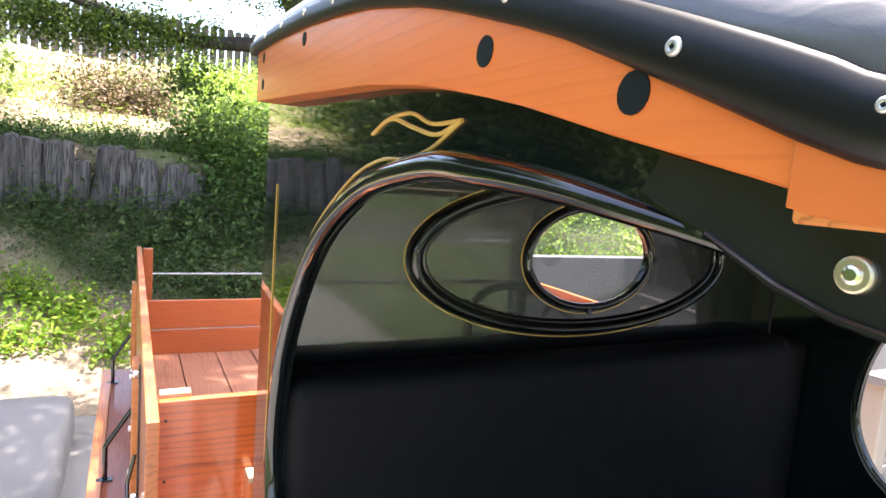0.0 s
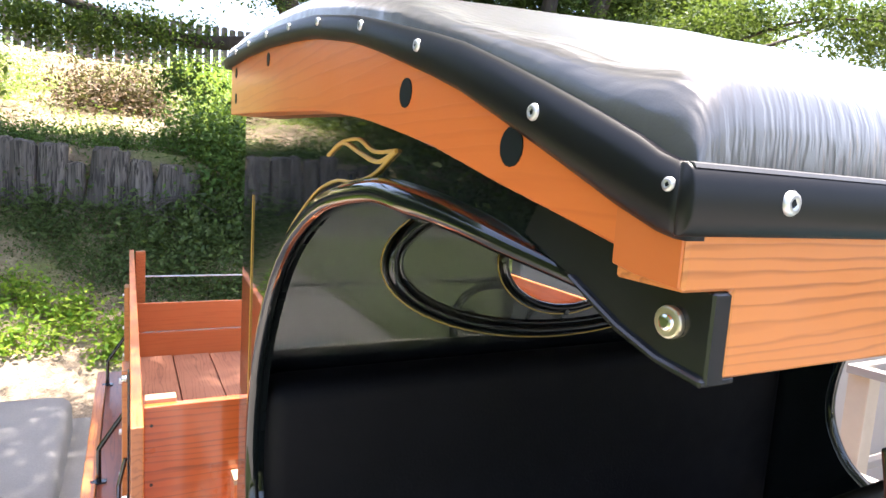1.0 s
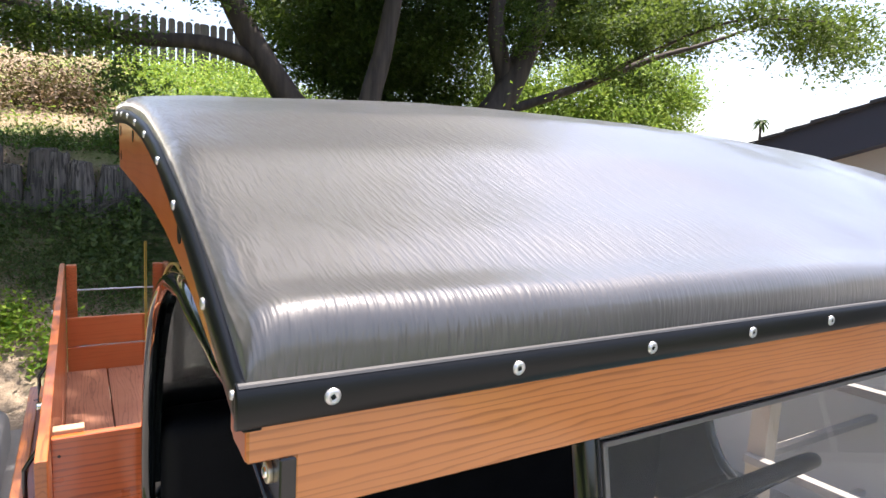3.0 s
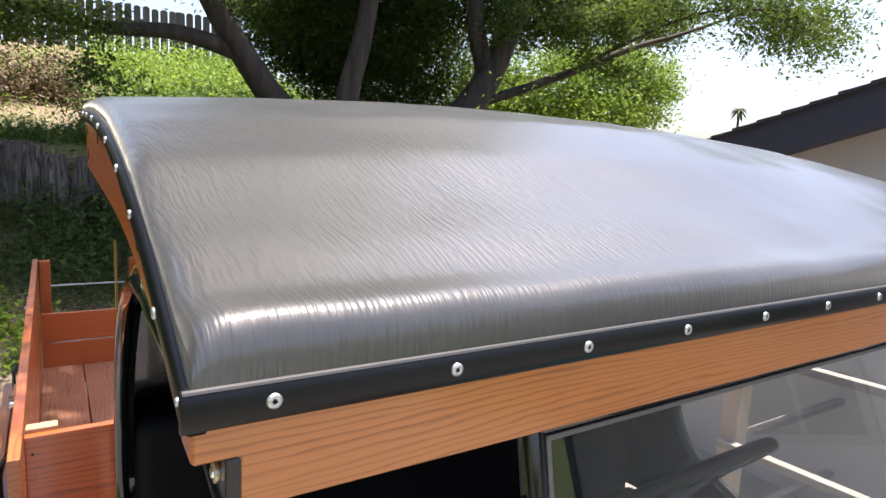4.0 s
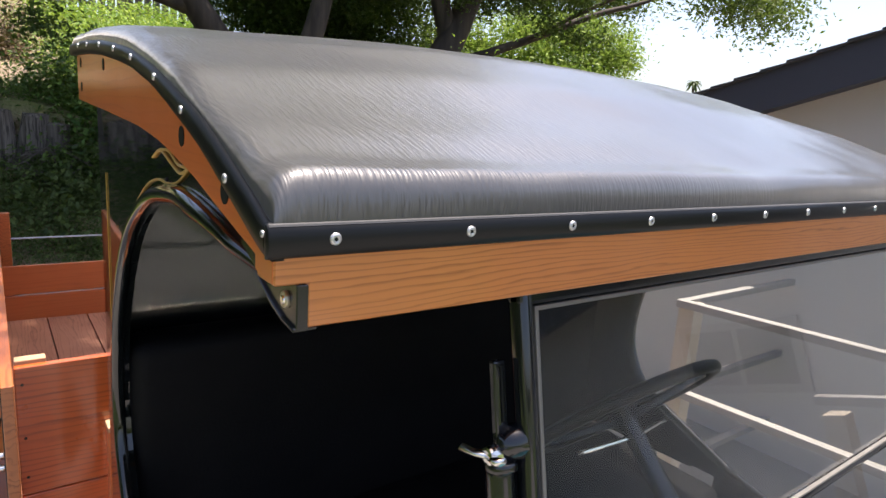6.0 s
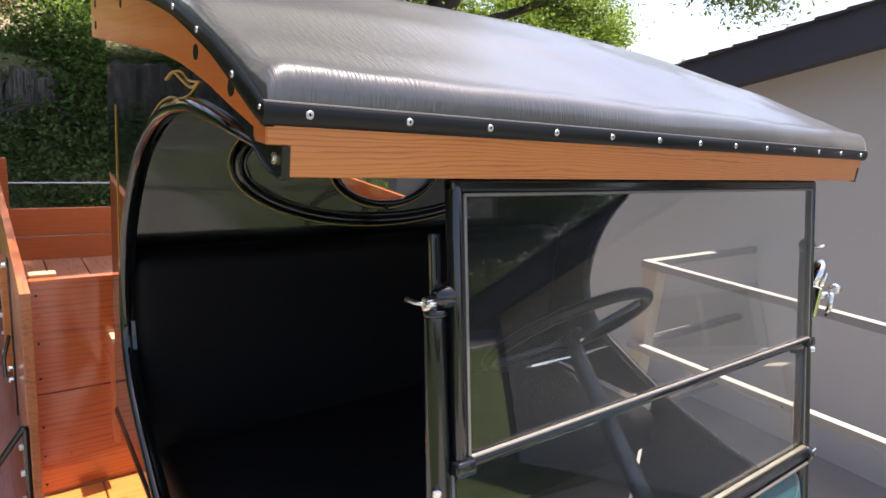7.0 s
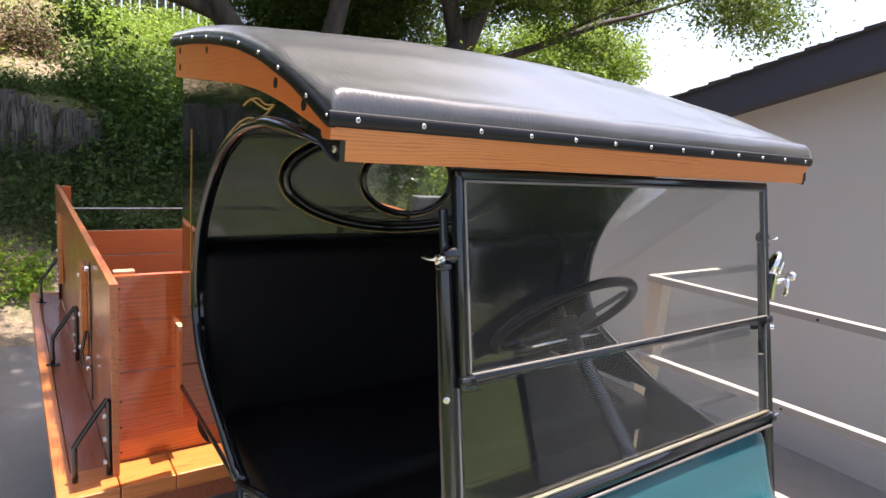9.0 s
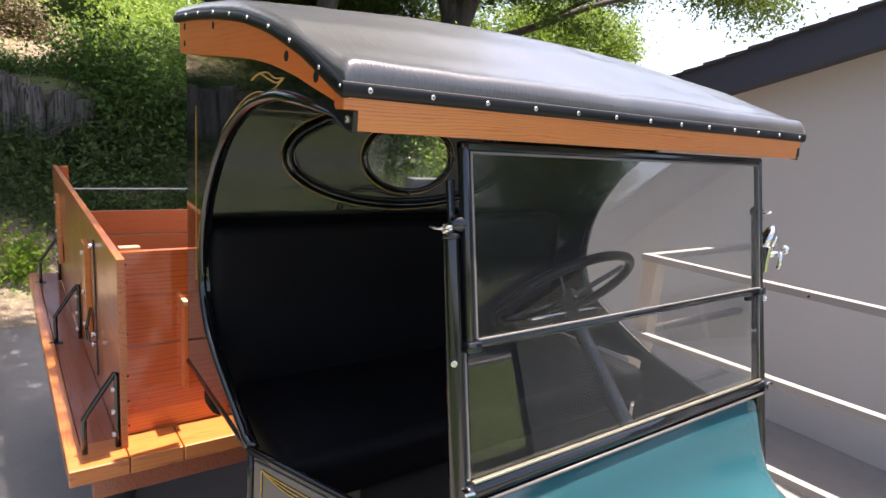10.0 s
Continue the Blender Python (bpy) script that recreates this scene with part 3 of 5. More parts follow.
# ---------------------------------------------------------------- growth on the bank
def growth(name, label, x0, x1, y0, y1, clumps, per, size, material, seed, high=0.12, spread=0.28, keep=None):
    rnd = np.random.default_rng(seed)
    places, normals = [], []
    for _ in range(clumps):
        cx, cy = rnd.uniform(x0, x1), rnd.uniform(y0, y1)
        if keep and not keep(cx, cy):
            continue
        q = int(per * rnd.uniform(0.4, 1.5))
        o = rnd.normal(size=(q, 2)) * spread
        hz = np.abs(rnd.normal(size=q)) * high
        for (ox, oy), z in zip(o, hz):
            places.append((cx + ox, cy + oy, ground_z(cx + ox, max(cy + oy, 5.1)) + z))
        normals.append(rnd.normal(size=(q, 3)) * 0.7 + np.array([0, -0.3, 1.0]))
    p, n = np.array(places), np.concatenate(normals)
    ob = leaf_mesh(name, p, n, size * rnd.uniform(0.5, 1.4, len(p)), material)
    return tagged(ob, label, "plants", kind="stuff")


def band(x):
    """Where a trodden strip of bare earth crosses the bank."""
    return 6.16 - 0.83 * (x + 0.83)


growth("ivy", "green ivy covering the bank, darkened to look shaded", -4.5, 6.0, 6.0, 7.85, 1500, 95, 0.019, M_SHADE_IVY, 11, 0.08, 0.14, lambda x, y: y > band(x) + 0.22 and x < 5.2)
growth("weeds", "bright green sunlit weeds beside the drive", -4.5, -0.75, 5.5, 6.6, 210, 105, 0.027, M_WEED, 13, 0.12, 0.085, lambda x, y: y > 5.62 + 0.2 * noise.noise((x * 2.5, 4, 2)) and y < band(x) - 0.16 + 0.25 * noise.noise((x * 3, y * 3, 1)) and noise.noise((x * 2.2, y * 2.2, 5)) > -0.22)
growth("leaf_litter", "dry brown leaves lying on the bare earth", -4.5, 0.4, 5.3, 7.0, 420, 60, 0.010, M_BRUSH, 18, 0.012, 0.16, lambda x, y: abs(y - band(x)) < 0.45 and y > 5.7)
growth("ivy", "green creeper spreading down over the hill", 0.5, 7.0, 7.95, 14.0, 700, 90, 0.035, M_IVY, 12, 0.28, 0.32)
growth("shrub", "dense green shrub at the end of the log wall", -0.3, 1.6, 7.55, 8.9, 120, 110, 0.036, M_IVY, 19, 0.32, 0.2)
shrub = thing("shrub", "dense green shrubs below the tree, darkened to look shaded", "shrub", (0.8, 8.0, 1.2))
part("stem", limb([(0.8, 8.0, 0.9), (0.75, 7.95, 1.5), (0.9, 7.9, 2.0)], 0.04, 0.015, 7), M_BARK, shrub, smooth=True)
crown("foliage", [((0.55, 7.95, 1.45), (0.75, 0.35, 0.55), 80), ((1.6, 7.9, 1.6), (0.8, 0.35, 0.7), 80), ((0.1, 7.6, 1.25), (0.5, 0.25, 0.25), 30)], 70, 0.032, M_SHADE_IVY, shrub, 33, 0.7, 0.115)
growth("ivy", "tall clumps of ivy on the bank, darkened to look shaded", -2.2, 1.6, 6.35, 7.8, 110, 70, 0.034, M_SHADE_IVY, 36, 0.20, 0.10, lambda x, y: y > band(x) + 0.3)
# Yellow-green clumps paint the sunlit tops over the shrubs.
growth("bushes", "sunlit yellow green bushes above the shrubs", 0.0, 2.3, 8.5, 9.9, 60, 100, 0.042, M_WEED, 34, 0.36, 0.17)
growth("weeds", "sunlit yellow green bushes on the hill", 0.6, 8.0, 10.0, 20.3, 560, 90, 0.05, M_WEED, 14, 0.34, 0.4)
growth("dry_grass", "pale dry grass on the sunny hill", -6.0, 1.5, 8.2, 20.0, 500, 50, 0.022, M_DRY, 15, 0.03, 0.45)
growth("brush", "brown scrubby brush below the fence", -1.6, -0.45, 10.5, 11.8, 46, 150, 0.035, M_BRUSH, 16, 0.36, 0.24)
growth("weeds", "green patches of weeds on the dry hill", -6.0, 1.0, 8.6, 20.0, 150, 100, 0.03, M_LEAF_LIGHT, 17, 0.11, 0.28)
growth("weeds", "green weeds growing along the top of the log wall", -3.3, 0.0, 7.98, 8.7, 130, 110, 0.02, M_IVY, 20, 0.10, 0.13)

# low garden wall behind the house, seen through the cab's rear window
garden_wall = part("garden_wall", box(2.75, 7.5, 5.0, 5.16, -0.1, 1.18, 0.01), M_BLOCK)
tagged(garden_wall, "low grey concrete garden wall below green shrubs", "wall", kind="structure")
growth("shrubs", "green shrubs above the garden wall in a sunlit tone", 3.35, 6.5, 5.3, 5.9, 120, 150, 0.022, M_WEED, 23, 0.9, 0.16)

# ---------------------------------------------------------------- house beside the drive
WX, FX = 3.2, 2.95                      # gable wall, rake board
PITCH = 0.317


def rake(y):
    """Height of the roof's top edge over the gable."""
    return 2.343 - PITCH * (y - 1.87)


house = thing("house", "grey stucco house gable with dark slate trim", "house", (WX, -1, 0))
Y_RIDGE, Y_BACK, Y_FRONT = -0.08, 3.35, -4.5          # ridge and the two eaves


def roof_top(y):
    """Height of the roof's top edge on either slope."""
    return rake(y) if y >= Y_RIDGE else rake(Y_RIDGE) - PITCH * 1.02 * (Y_RIDGE - y)


part("wall", slab([(y, roof_top(y) - 0.2) if i else (y, 0.0) for y, i in ((3.1, 0), (3.1, 1), (Y_RIDGE, 1), (-4.1, 1), (-4.1, 0))], "x", WX, WX + 0.2, 0), M_WALL, house)
part("wall", box(WX + 0.2, WX + 7.0, 2.9, 3.1, 0.0, rake(Y_BACK) - 0.05, 0), M_WALL, house)
part("wall", box(WX + 0.2, WX + 7.0, -4.1, -3.9, 0.0, roof_top(Y_FRONT) - 0.05, 0), M_WALL, house)
part("corner_board", box(WX - 0.018, WX + 0.07, -4.13, -4.04, 0.0, roof_top(-4.1) - 0.21, 0.003), M_FASCIA, house, "dark slate corner board")
for ya, sgn in ((Y_BACK, 1), (Y_FRONT, -1)):
    yb = Y_RIDGE
    o = [(ya, roof_top(ya)), (yb, roof_top(yb)), (yb, roof_top(yb) - 0.23), (ya, roof_top(ya) - 0.23)]
    part("fascia", slab(o, "x", FX, FX + 0.03, 0), M_FASCIA, house, "dark slate painted rake board")
    o = [(ya, roof_top(ya) - 0.16), (yb, roof_top(yb) - 0.16), (yb, roof_top(yb) - 0.2), (ya, roof_top(ya) - 0.2)]
    part("soffit", slab(o, "x", FX + 0.03, WX + 7.0, 0), M_FASCIA, house)
    courses = int(abs(ya - yb) / 0.15) + 1
    for i in range(courses):
        y0, y1 = ya + sgn * (0.06 - i * 0.15), ya + sgn * (0.06 - (i + 1) * 0.15 - 0.03)
        if sgn * (y1 - yb) < 0:
            y1 = yb
        o = [(y0, roof_top(y0) + 0.022), (y1, roof_top(y1) + 0.008), (y1, roof_top(y1)), (y0, roof_top(y0))]
        part("shingle_course", slab(o, "x", FX - 0.03 - 0.008 * (i % 2), WX + 7.0, 0), M_SHINGLE, house)
win = part("window", box(WX - 0.03, WX + 0.001, -2.29, -1.45, 1.06, 1.54, 0.004), M_RAIL, house, "small window with pale trim")
part("pane", box(WX - 0.037, WX - 0.033, -2.23, -1.89, 1.12, 1.49, 0), M_PANE, win)
part("pane", box(WX - 0.037, WX - 0.033, -1.85, -1.51, 1.12, 1.49, 0), M_PANE, win)

# railing along the house
railing = thing("railing", "white topped wooden railing along the house wall", "railing", (2.08, 0, 0))
RX = 1.99


def rail_bar(x0, x1, y0, y1, z, t0=0.026, t1=0.012):
    """A painted rail that falls slightly towards the back."""
    bm = box(x0, x1, y0, y1, z - t0, z + t1, 0.003)
    for v in bm.verts:
        v.co.z -= 0.032 * (v.co.y - 0.7)
    return bm


for z in (1.212, 0.742, 0.283):
    part("rail", rail_bar(RX - 0.022, RX + 0.03, -0.9, 1.35, z), M_RAIL, railing)
    part("rail", rail_bar(RX + 0.03, WX - 0.02, 1.305, 1.35, z), M_RAIL, railing)
for y in (1.32, -0.86):
    part("post", box(RX + 0.03, RX + 0.12, y - 0.045, y + 0.045, 0.0, 1.185, 0.004), M_POST, railing)
for y, z in ((0.42, 1.212), (0.50, 0.742), (-0.3, 1.212)):
    part("bolt", disc((RX - 0.0225, y, z - 0.010 - 0.032 * (y - 0.7)), (-1, 0, 0), 0.006, 0.006, 10, 0.001), M_IRON, railing)


# dense hedge on the open side of the drive
growth("hedge", "tall green hedge along the open side, in a shaded tone", -8.5, -5.6, 1.0, 16.0, 380, 120, 0.08, M_SHADE_IVY, 31, 1.6, 0.5)
# Not in direct view: added to block sky and darken reflections on the truck.
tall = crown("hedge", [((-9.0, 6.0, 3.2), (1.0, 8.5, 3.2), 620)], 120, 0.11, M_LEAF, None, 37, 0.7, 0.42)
tagged(tall, "tall dark trees added to block sky on the open side", "hedge", kind="stuff")
# Out of direct view; added so the side panel mirrors a dark hillside.
growth("shrubs", "dense shrubs on the hillside, darkened to look shaded", -7.5, -2.95, 6.5, 13.5, 330, 130, 0.06, M_SHADE_IVY, 32, 1.0, 0.3)

# a palm far beyond the house
palm = thing("palm_tree", "tall thin palm tree far in the distance", "palm tree", (126.0, 80.0, 0))
part("trunk", tube([(126, 80, -1), (126.2, 80, 8), (126, 80, 15.6)], 0.3, 8, radii=[0.35, 0.28, 0.24]), M_BARK, palm, smooth=True)
for i in range(22):
    a, up = i * 2.399, 0.9 - 0.075 * i
    d = Vector((math.cos(a), math.sin(a), 0))
    path = [Vector((126, 80, 15.6)) + d * (1.9 * f_) + Vector((0, 0, 1.6 * up * f_ - 1.5 * f_ * f_)) for f_ in (0.0, 0.35, 0.7, 1.0)]
    part("frond", tube(path, 0.1, 5, radii=[0.10, 0.30, 0.26, 0.03], flat=0.25), M_LEAF, palm)

# ---------------------------------------------------------------- the truck
truck = thing("truck", "antique flatbed truck with black wooden cab and varnished bed", "truck", (0, 0.5, 0))

RIB_TOP = [(-0.012, 1.9000), (0.0, 1.9005), (0.022, 1.9085), (0.037, 1.915), (0.051, 1.9205), (0.068, 1.9280), (0.089, 1.9365), (0.12, 1.9495), (0.15, 1.9605),
           (0.184, 1.9705), (0.252, 1.991), (0.30, 2.003), (0.407, 2.0235), (0.50, 2.0345), (0.60, 2.0445), (0.75, 2.054), (0.93, 2.060)]
RIB_BOT = [(0.0, 1.886), (0.0225, 1.8918), (0.05, 1.8985), (0.09, 1.9072), (0.112, 1.9125), (0.156, 1.9237), (0.18, 1.9290), (0.218, 1.9360), (0.281, 1.947), (0.334, 1.953),
           (0.40, 1.9595), (0.60, 1.970), (0.90, 1.984)]
COVER = [(-0.01, 1.893), (0.03, 1.905), (0.074, 1.926), (0.14, 1.951), (0.218, 1.979), (0.344, 2.009), (0.45, 2.0265), (0.563, 2.039), (0.72, 2.049), (0.93, 2.056)]
STRIP = [(-0.012, 0.0190), (0.017, 0.0235), (0.09, 0.0220), (0.25, 0.0165), (0.93, 0.0165)]      # height of the side strip
X_L, X_R = -0.686, 0.633          # outer faces of the two roof ribs
EDGE = [(0.012, 1.860), (0.054, 1.871), (0.100, 1.8795), (0.150, 1.887), (0.220, 1.893), (0.31, 1.895), (0.46, 1.870), (0.62, 1.797), (0.74, 1.68), (0.805, 1.56),
        (0.820, 1.419), (0.768, 1.318), (0.690, 1.268), (0.600, 1.232), (0.510, 1.198), (0.429, 1.168)]
RIB_Y = list(np.linspace(0.0, 0.90, 28))


def side_x(y):
    """The side panels draw in a little towards the back."""
    return 0.672 - 0.0255 * max(0.0, min(1.0, y))


roof = part("roof_cover", bmesh.new(), M_ROOF, truck, "black grained vinyl roof cover with rolled edges")


R_MID, R_HALF = -0.0265, 0.6625


def roof_z(x, y):
    """Padded cover: a short upright edge above the strip, a tight roll, then the bowed top."""
    def roll(d, r):
        return 1.0 if d >= r else max(0.0, 1 - (1 - max(d, 0) / r) ** 2.8) ** (1 / 2.8)
    u = abs(x - R_MID)
    edge = curve_at(RIB_TOP, y) + curve_at(STRIP, y) - 0.001
    grow = min(1.0, max(0.0, y) / 0.35)
    top = curve_at(COVER, y) + 0.038 + 0.017 * max(0.0, 1 - max(0.0, y) / 0.15) ** 1.5 + 0.035 * grow * (1 - (u / R_HALF) ** 2)
    top += 0.002 * noise.noise((x * 5, y * 6, 0)) + 0.0012 * noise.noise((x * 14, y * 9, 5))
    h = roll(y + 0.0085, 0.019) * roll(R_HALF - u, 0.026) * roll(0.935 - y, 0.03)
    return edge + (top - edge) * h


bm = bmesh.new()
us = [R_MID - R_HALF + 0.06 * (1 - math.cos(t)) for t in np.linspace(0, math.pi / 2, 14)] + list(np.linspace(R_MID - R_HALF + 0.07, R_MID + R_HALF - 0.07, 60)) + \
     [R_MID + R_HALF - 0.06 * (1 - math.cos(t)) for t in np.linspace(math.pi / 2, 0, 14)]
vs = [-0.0085 + 0.065 * (1 - math.cos(t)) for t in np.linspace(0, math.pi / 2, 14)] + list(np.linspace(0.06, 0.88, 50)) + \
     [0.935 - 0.05 * (1 - math.cos(t)) for t in np.linspace(math.pi / 2 - 0.1, 0, 8)]
g = [[bm.verts.new((u, v, roof_z(u, v))) for u in us] for v in vs]
for a, b in zip(g, g[1:]):
    for i in range(len(us) - 1):
        bm.faces.new((a[i], a[i + 1], b[i + 1], b[i]))
rim = [g[0][i] for i in range(len(us))] + [r[-1] for r in g[1:]] + [g[-1][i] for i in range(len(us) - 2, -1, -1)] + [r[0] for r in g[-2:0:-1]]
low = [bm.verts.new((v.co.x, v.co.y, curve_at(RIB_TOP, v.co.y) + 0.002)) for v in rim]
for i in range(len(rim)):
    j = (i + 1) % len(rim)
    bm.faces.new((rim[i], low[i], low[j], rim[j]))
bmesh.ops.recalc_face_normals(bm, faces=bm.faces)
bm.to_mesh(roof.data)
bm.free()
roof.data.polygons.foreach_set("use_smooth", [True] * len(roof.data.polygons))
# headlining under the cover
part("headliner", slab([(y, curve_at(RIB_TOP, y) - 0.002) for y in RIB_Y[2:]] + [(y, curve_at(RIB_TOP, y) - 0.014) for y in RIB_Y[:1:-1]], "x", -0.655, 0.602, 0), M_SATIN, truck)


def screw(p, n, r=0.0075, parent=None, name="screw"):
    """A domed washer-head screw with a small square socket."""
    bm = bmesh.new()
    q = Matrix.Translation(p) @ Vector(n).to_track_quat("Z", "Y").to_matrix().to_4x4()
    rings = [[bm.verts.new(q @ Vector((r * f * math.cos(a), r * f * math.sin(a), h * r))) for a in (2 * math.pi * i / 14 for i in range(14))]
             for f, h in ((1.0, -0.3), (1.0, 0.12), (0.86, 0.34), (0.5, 0.46), (0.34, 0.30))]
    for a, b in zip(rings, rings[1:]):
        for i in range(14):
            bm.faces.new((a[i], a[(i + 1) % 14], b[(i + 1) % 14], b[i]))
    bm.faces.new(rings[-1])
    s = part(name, bm, M_SCREW, parent, smooth=True)
    bm = box(-r * 0.27, r * 0.27, -r * 0.27, r * 0.27, r * 0.29, r * 0.33, 0)
    bm.transform(q @ Matrix.Rotation(p[0] * 40, 4, "Z"))
    part("screw_slot", bm, M_HOLE, s)
    return s


# front header board, its black strip and screws
bm = slab([(X_L - 0.002, 1.8824), (X_L - 0.002, 1.9015), (X_R - 0.004, 1.9015), (X_R - 0.004, 1.8824), (0.616, 1.8824), (0.616, 1.8545), (-0.6665, 1.8545), (-0.6665, 1.8824)], "y", -0.0075, 0.0205, 0.0010)
header = part("header_board", bm, M_HEAD, truck, "varnished fir header board with straight grain")
for s in (-1, 1):
    xe = X_L - 0.0026 if s < 0 else X_R - 0.0034
    o = [(-0.0062, 1.8832), (-0.0062, 1.9008), (0.0222, 1.9085), (0.0222, 1.8868), (0.012, 1.8846)]
    part("end_cap", slab(o, "x", xe, xe - s * 0.004, 0.0005), M_CAP, header, "smooth varnished board end")
strip = part("edge_strip", slab([(-0.0085, 1.8990), (-0.0112, 1.9012), (-0.0124, 1.9050), (-0.0127, 1.9100), (-0.0121, 1.9145), (-0.0110, 1.9178), (-0.0090, 1.9196), (-0.006, 1.9200), (-0.006, 1.8990)], "x", -0.6935, 0.6400, 0.0006), M_TRIM, truck, "black edge strip with round screws", smooth=True)
# Pale sliver standing in for the highlight along the strip's upper edge.
part("strip_lip", slab([(-0.0110, 1.9184), (-0.0104, 1.9196), (-0.0086, 1.9201), (-0.0080, 1.9196)], "x", -0.6925, 0.6390, 0), M_LIP, strip, "painted highlight on the upper lip of the strip")
for i in range(13):
    screw((-0.652 + 0.1045 * i, -0.0124, 1.9100), (0, -1, 0), 0.0040, strip)

for s in (-1, 1):
    # curved roof rib
    xo = X_L if s < 0 else X_R
    rib_y = [0.0226] + RIB_Y[1:]
    o = [(y, curve_at(RIB_TOP, y)) for y in rib_y] + [(y, curve_at(RIB_BOT, y)) for y in rib_y[::-1]]
    inner_o = [(y, curve_at(RIB_TOP, y)) for y in RIB_Y[1:]] + [(y, curve_at(RIB_BOT, y)) for y in RIB_Y[:0:-1]]
    rib = part("roof_rib", slab(inner_o, "x", xo - s * 0.042, xo - s * 0.0142, 0, slab(o, "x", xo - s * 0.014, xo, 0.001)), M_RIB, truck, "curved varnished wooden roof rib")
    # Black discs on the rib paint the dark inside of drilled holes.
    for y, z, k in ((0.852, 2.005, 1), (0.852, 2.043, 1), (0.614, 2.031, 1), (0.2065, 1.9578, 1.1), (0.0905, 1.9255, 1.1)):
        part("hole_spot", disc((xo - s * 0.0008, y, z), (s, 0, 0), 0.0078 * k, 0.003, 16), M_HOLE, rib)
    # half-round black strip bent over the rib's top edge
    SY = [-0.0078, -0.003, 0.004, 0.013] + [0.0226] + RIB_Y[1:] + [0.935]
    bm = bmesh.new()
    rows = []
    for y in SY:
        zb, h = curve_at(RIB_TOP, y) - 0.0025, curve_at(STRIP, y) + 0.0025
        rows.append([bm.verts.new((xo + s * dx, y, zb + h * f)) for dx, f in ((-0.004, 0.0), (0.0035, 0.0), (0.0062, 0.12), (0.0074, 0.4), (0.0074, 0.68), (0.0060, 0.9), (0.0035, 1.0), (-0.004, 1.0))])
    for a, b in zip(rows, rows[1:]):
        for i in range(8):
            bm.faces.new((a[i], a[(i + 1) % 8], b[(i + 1) % 8], b[i]))
    bm.faces.new(rows[0])
    bm.faces.new(rows[-1][::-1])
    bmesh.ops.recalc_face_normals(bm, faces=bm.faces)
    st = part("edge_strip", bm, M_TRIM, truck, "black edge strip with small screws", smooth=True)
    for y in (-0.003, 0.066, 0.178, 0.272, 0.379, 0.483, 0.593, 0.708, 0.813):
        up = 0.0105 if y > 0 else 0.013
        screw((xo + s * 0.0076, y, curve_at(RIB_TOP, y) + up), (s, 0, 0), 0.0034 if y > 0 else 0.0022, st)

    # C shaped side panel with its opening
    edge = smooth_path([(0, y if s < 0 else y * 0.83, z) for y, z in EDGE], 4)
    foot = 0.392 if s < 0 else 0.335
    inner = [(p.y, p.z) for p in edge] + [(foot, 1.160)]
    outer = [(y, curve_at(RIB_BOT, y) + 0.006) for y in (0.015, 0.03, 0.07, 0.14, 0.22, 0.33, 0.45, 0.55, 0.7, 0.86, 0.90)]
    back = 1.0 if s < 0 else 0.90
    ring = inner[::-1] + outer + [(back, zz) for zz in (1.99, 1.7, 1.4, 1.128)] + [(0.45, 1.142), (foot, 1.142)]
    bm = slab(ring, "x", 0.0, -0.016, 0)
    bmesh.ops.triangulate(bm, faces=bm.faces)
    for v in bm.verts:
        v.co.x = s * (side_x(v.co.y) + v.co.x)
    bmesh.ops.recalc_face_normals(bm, faces=bm.faces)
    panel = part("side_panel", bm, M_BLACK, truck, "glossy black C-shaped cab side panel")
    bead = [(s * (side_x(p.y) + 0.003 - (0.012 * min(1.0, max(0.0, (0.12 - p.y) / 0.08)) if p.z > 1.8 else 0.0)), p.y, p.z) for p in edge if p.y > 0.035 or p.z < 1.5] + [(s * side_x(0.4), foot, 1.162)]
    part("bead", tube(bead, 0.011, 10, radii=[0.0035 + 0.0075 * min(1.0, max(0.0, (y - 0.05) / 0.18)) if z > 1.8 else 0.011 for _, y, z in bead]), M_BLACK, panel, smooth=True)
    # gold lines
    def lined(path, r=0.0014):
        part("pinstripe", tube([(s * (side_x(y) + 0.0012), y, z) for y, z in path], r, 6), M_GOLD, panel, "thin gold pinstripe")
    sw = [(p.y, p.z) for p in smooth_path([(0, 0.263, 1.926), (0, 0.31, 1.908), (0, 0.36, 1.901), (0, 0.42, 1.899), (0, 0.51, 1.876), (0, 0.65, 1.806), (0, 0.765, 1.69), (0, 0.832, 1.56), (0, 0.846, 1.42), (0, 0.795, 1.302), (0, 0.71, 1.244)], 5)]
    lined(sw, 0.0016)
    lined([(p.y, p.z) for p in smooth_path([(0, 0.263, 1.926), (0, 0.30, 1.918), (0, 0.345, 1.925), (0, 0.395, 1.934), (0, 0.44, 1.923)], 5)], 0.0018)
    lined([(p.y, p.z) for p in smooth_path([(0, 0.263, 1.926), (0, 0.31, 1.926), (0, 0.35, 1.936), (0, 0.395, 1.935)], 5)], 0.0016)
    lined([(0.893, 1.86), (0.893, 1.6), (0.893, 1.40)], 0.0009)
    # moulding under the overhanging panel
    part("panel_sill", tube([(s * (side_x(y) - 0.006), y, 1.124 + 0.018 * (1.0 - y) / 0.56) for y in (1.0 if s < 0 else 0.9, 0.76, 0.6, 0.44)], 0.011, 10), M_IRON, panel, "black moulding along the panel's lower edge", smooth=True)
    for y, z in ((0.372, 1.9035), (0.350, 1.9015)):
        part("screw", disc((s * (side_x(y) + 0.0005), y, z), (s, 0, 0), 0.0036, 0.0016, 12, 0.0004), M_IRON, panel)
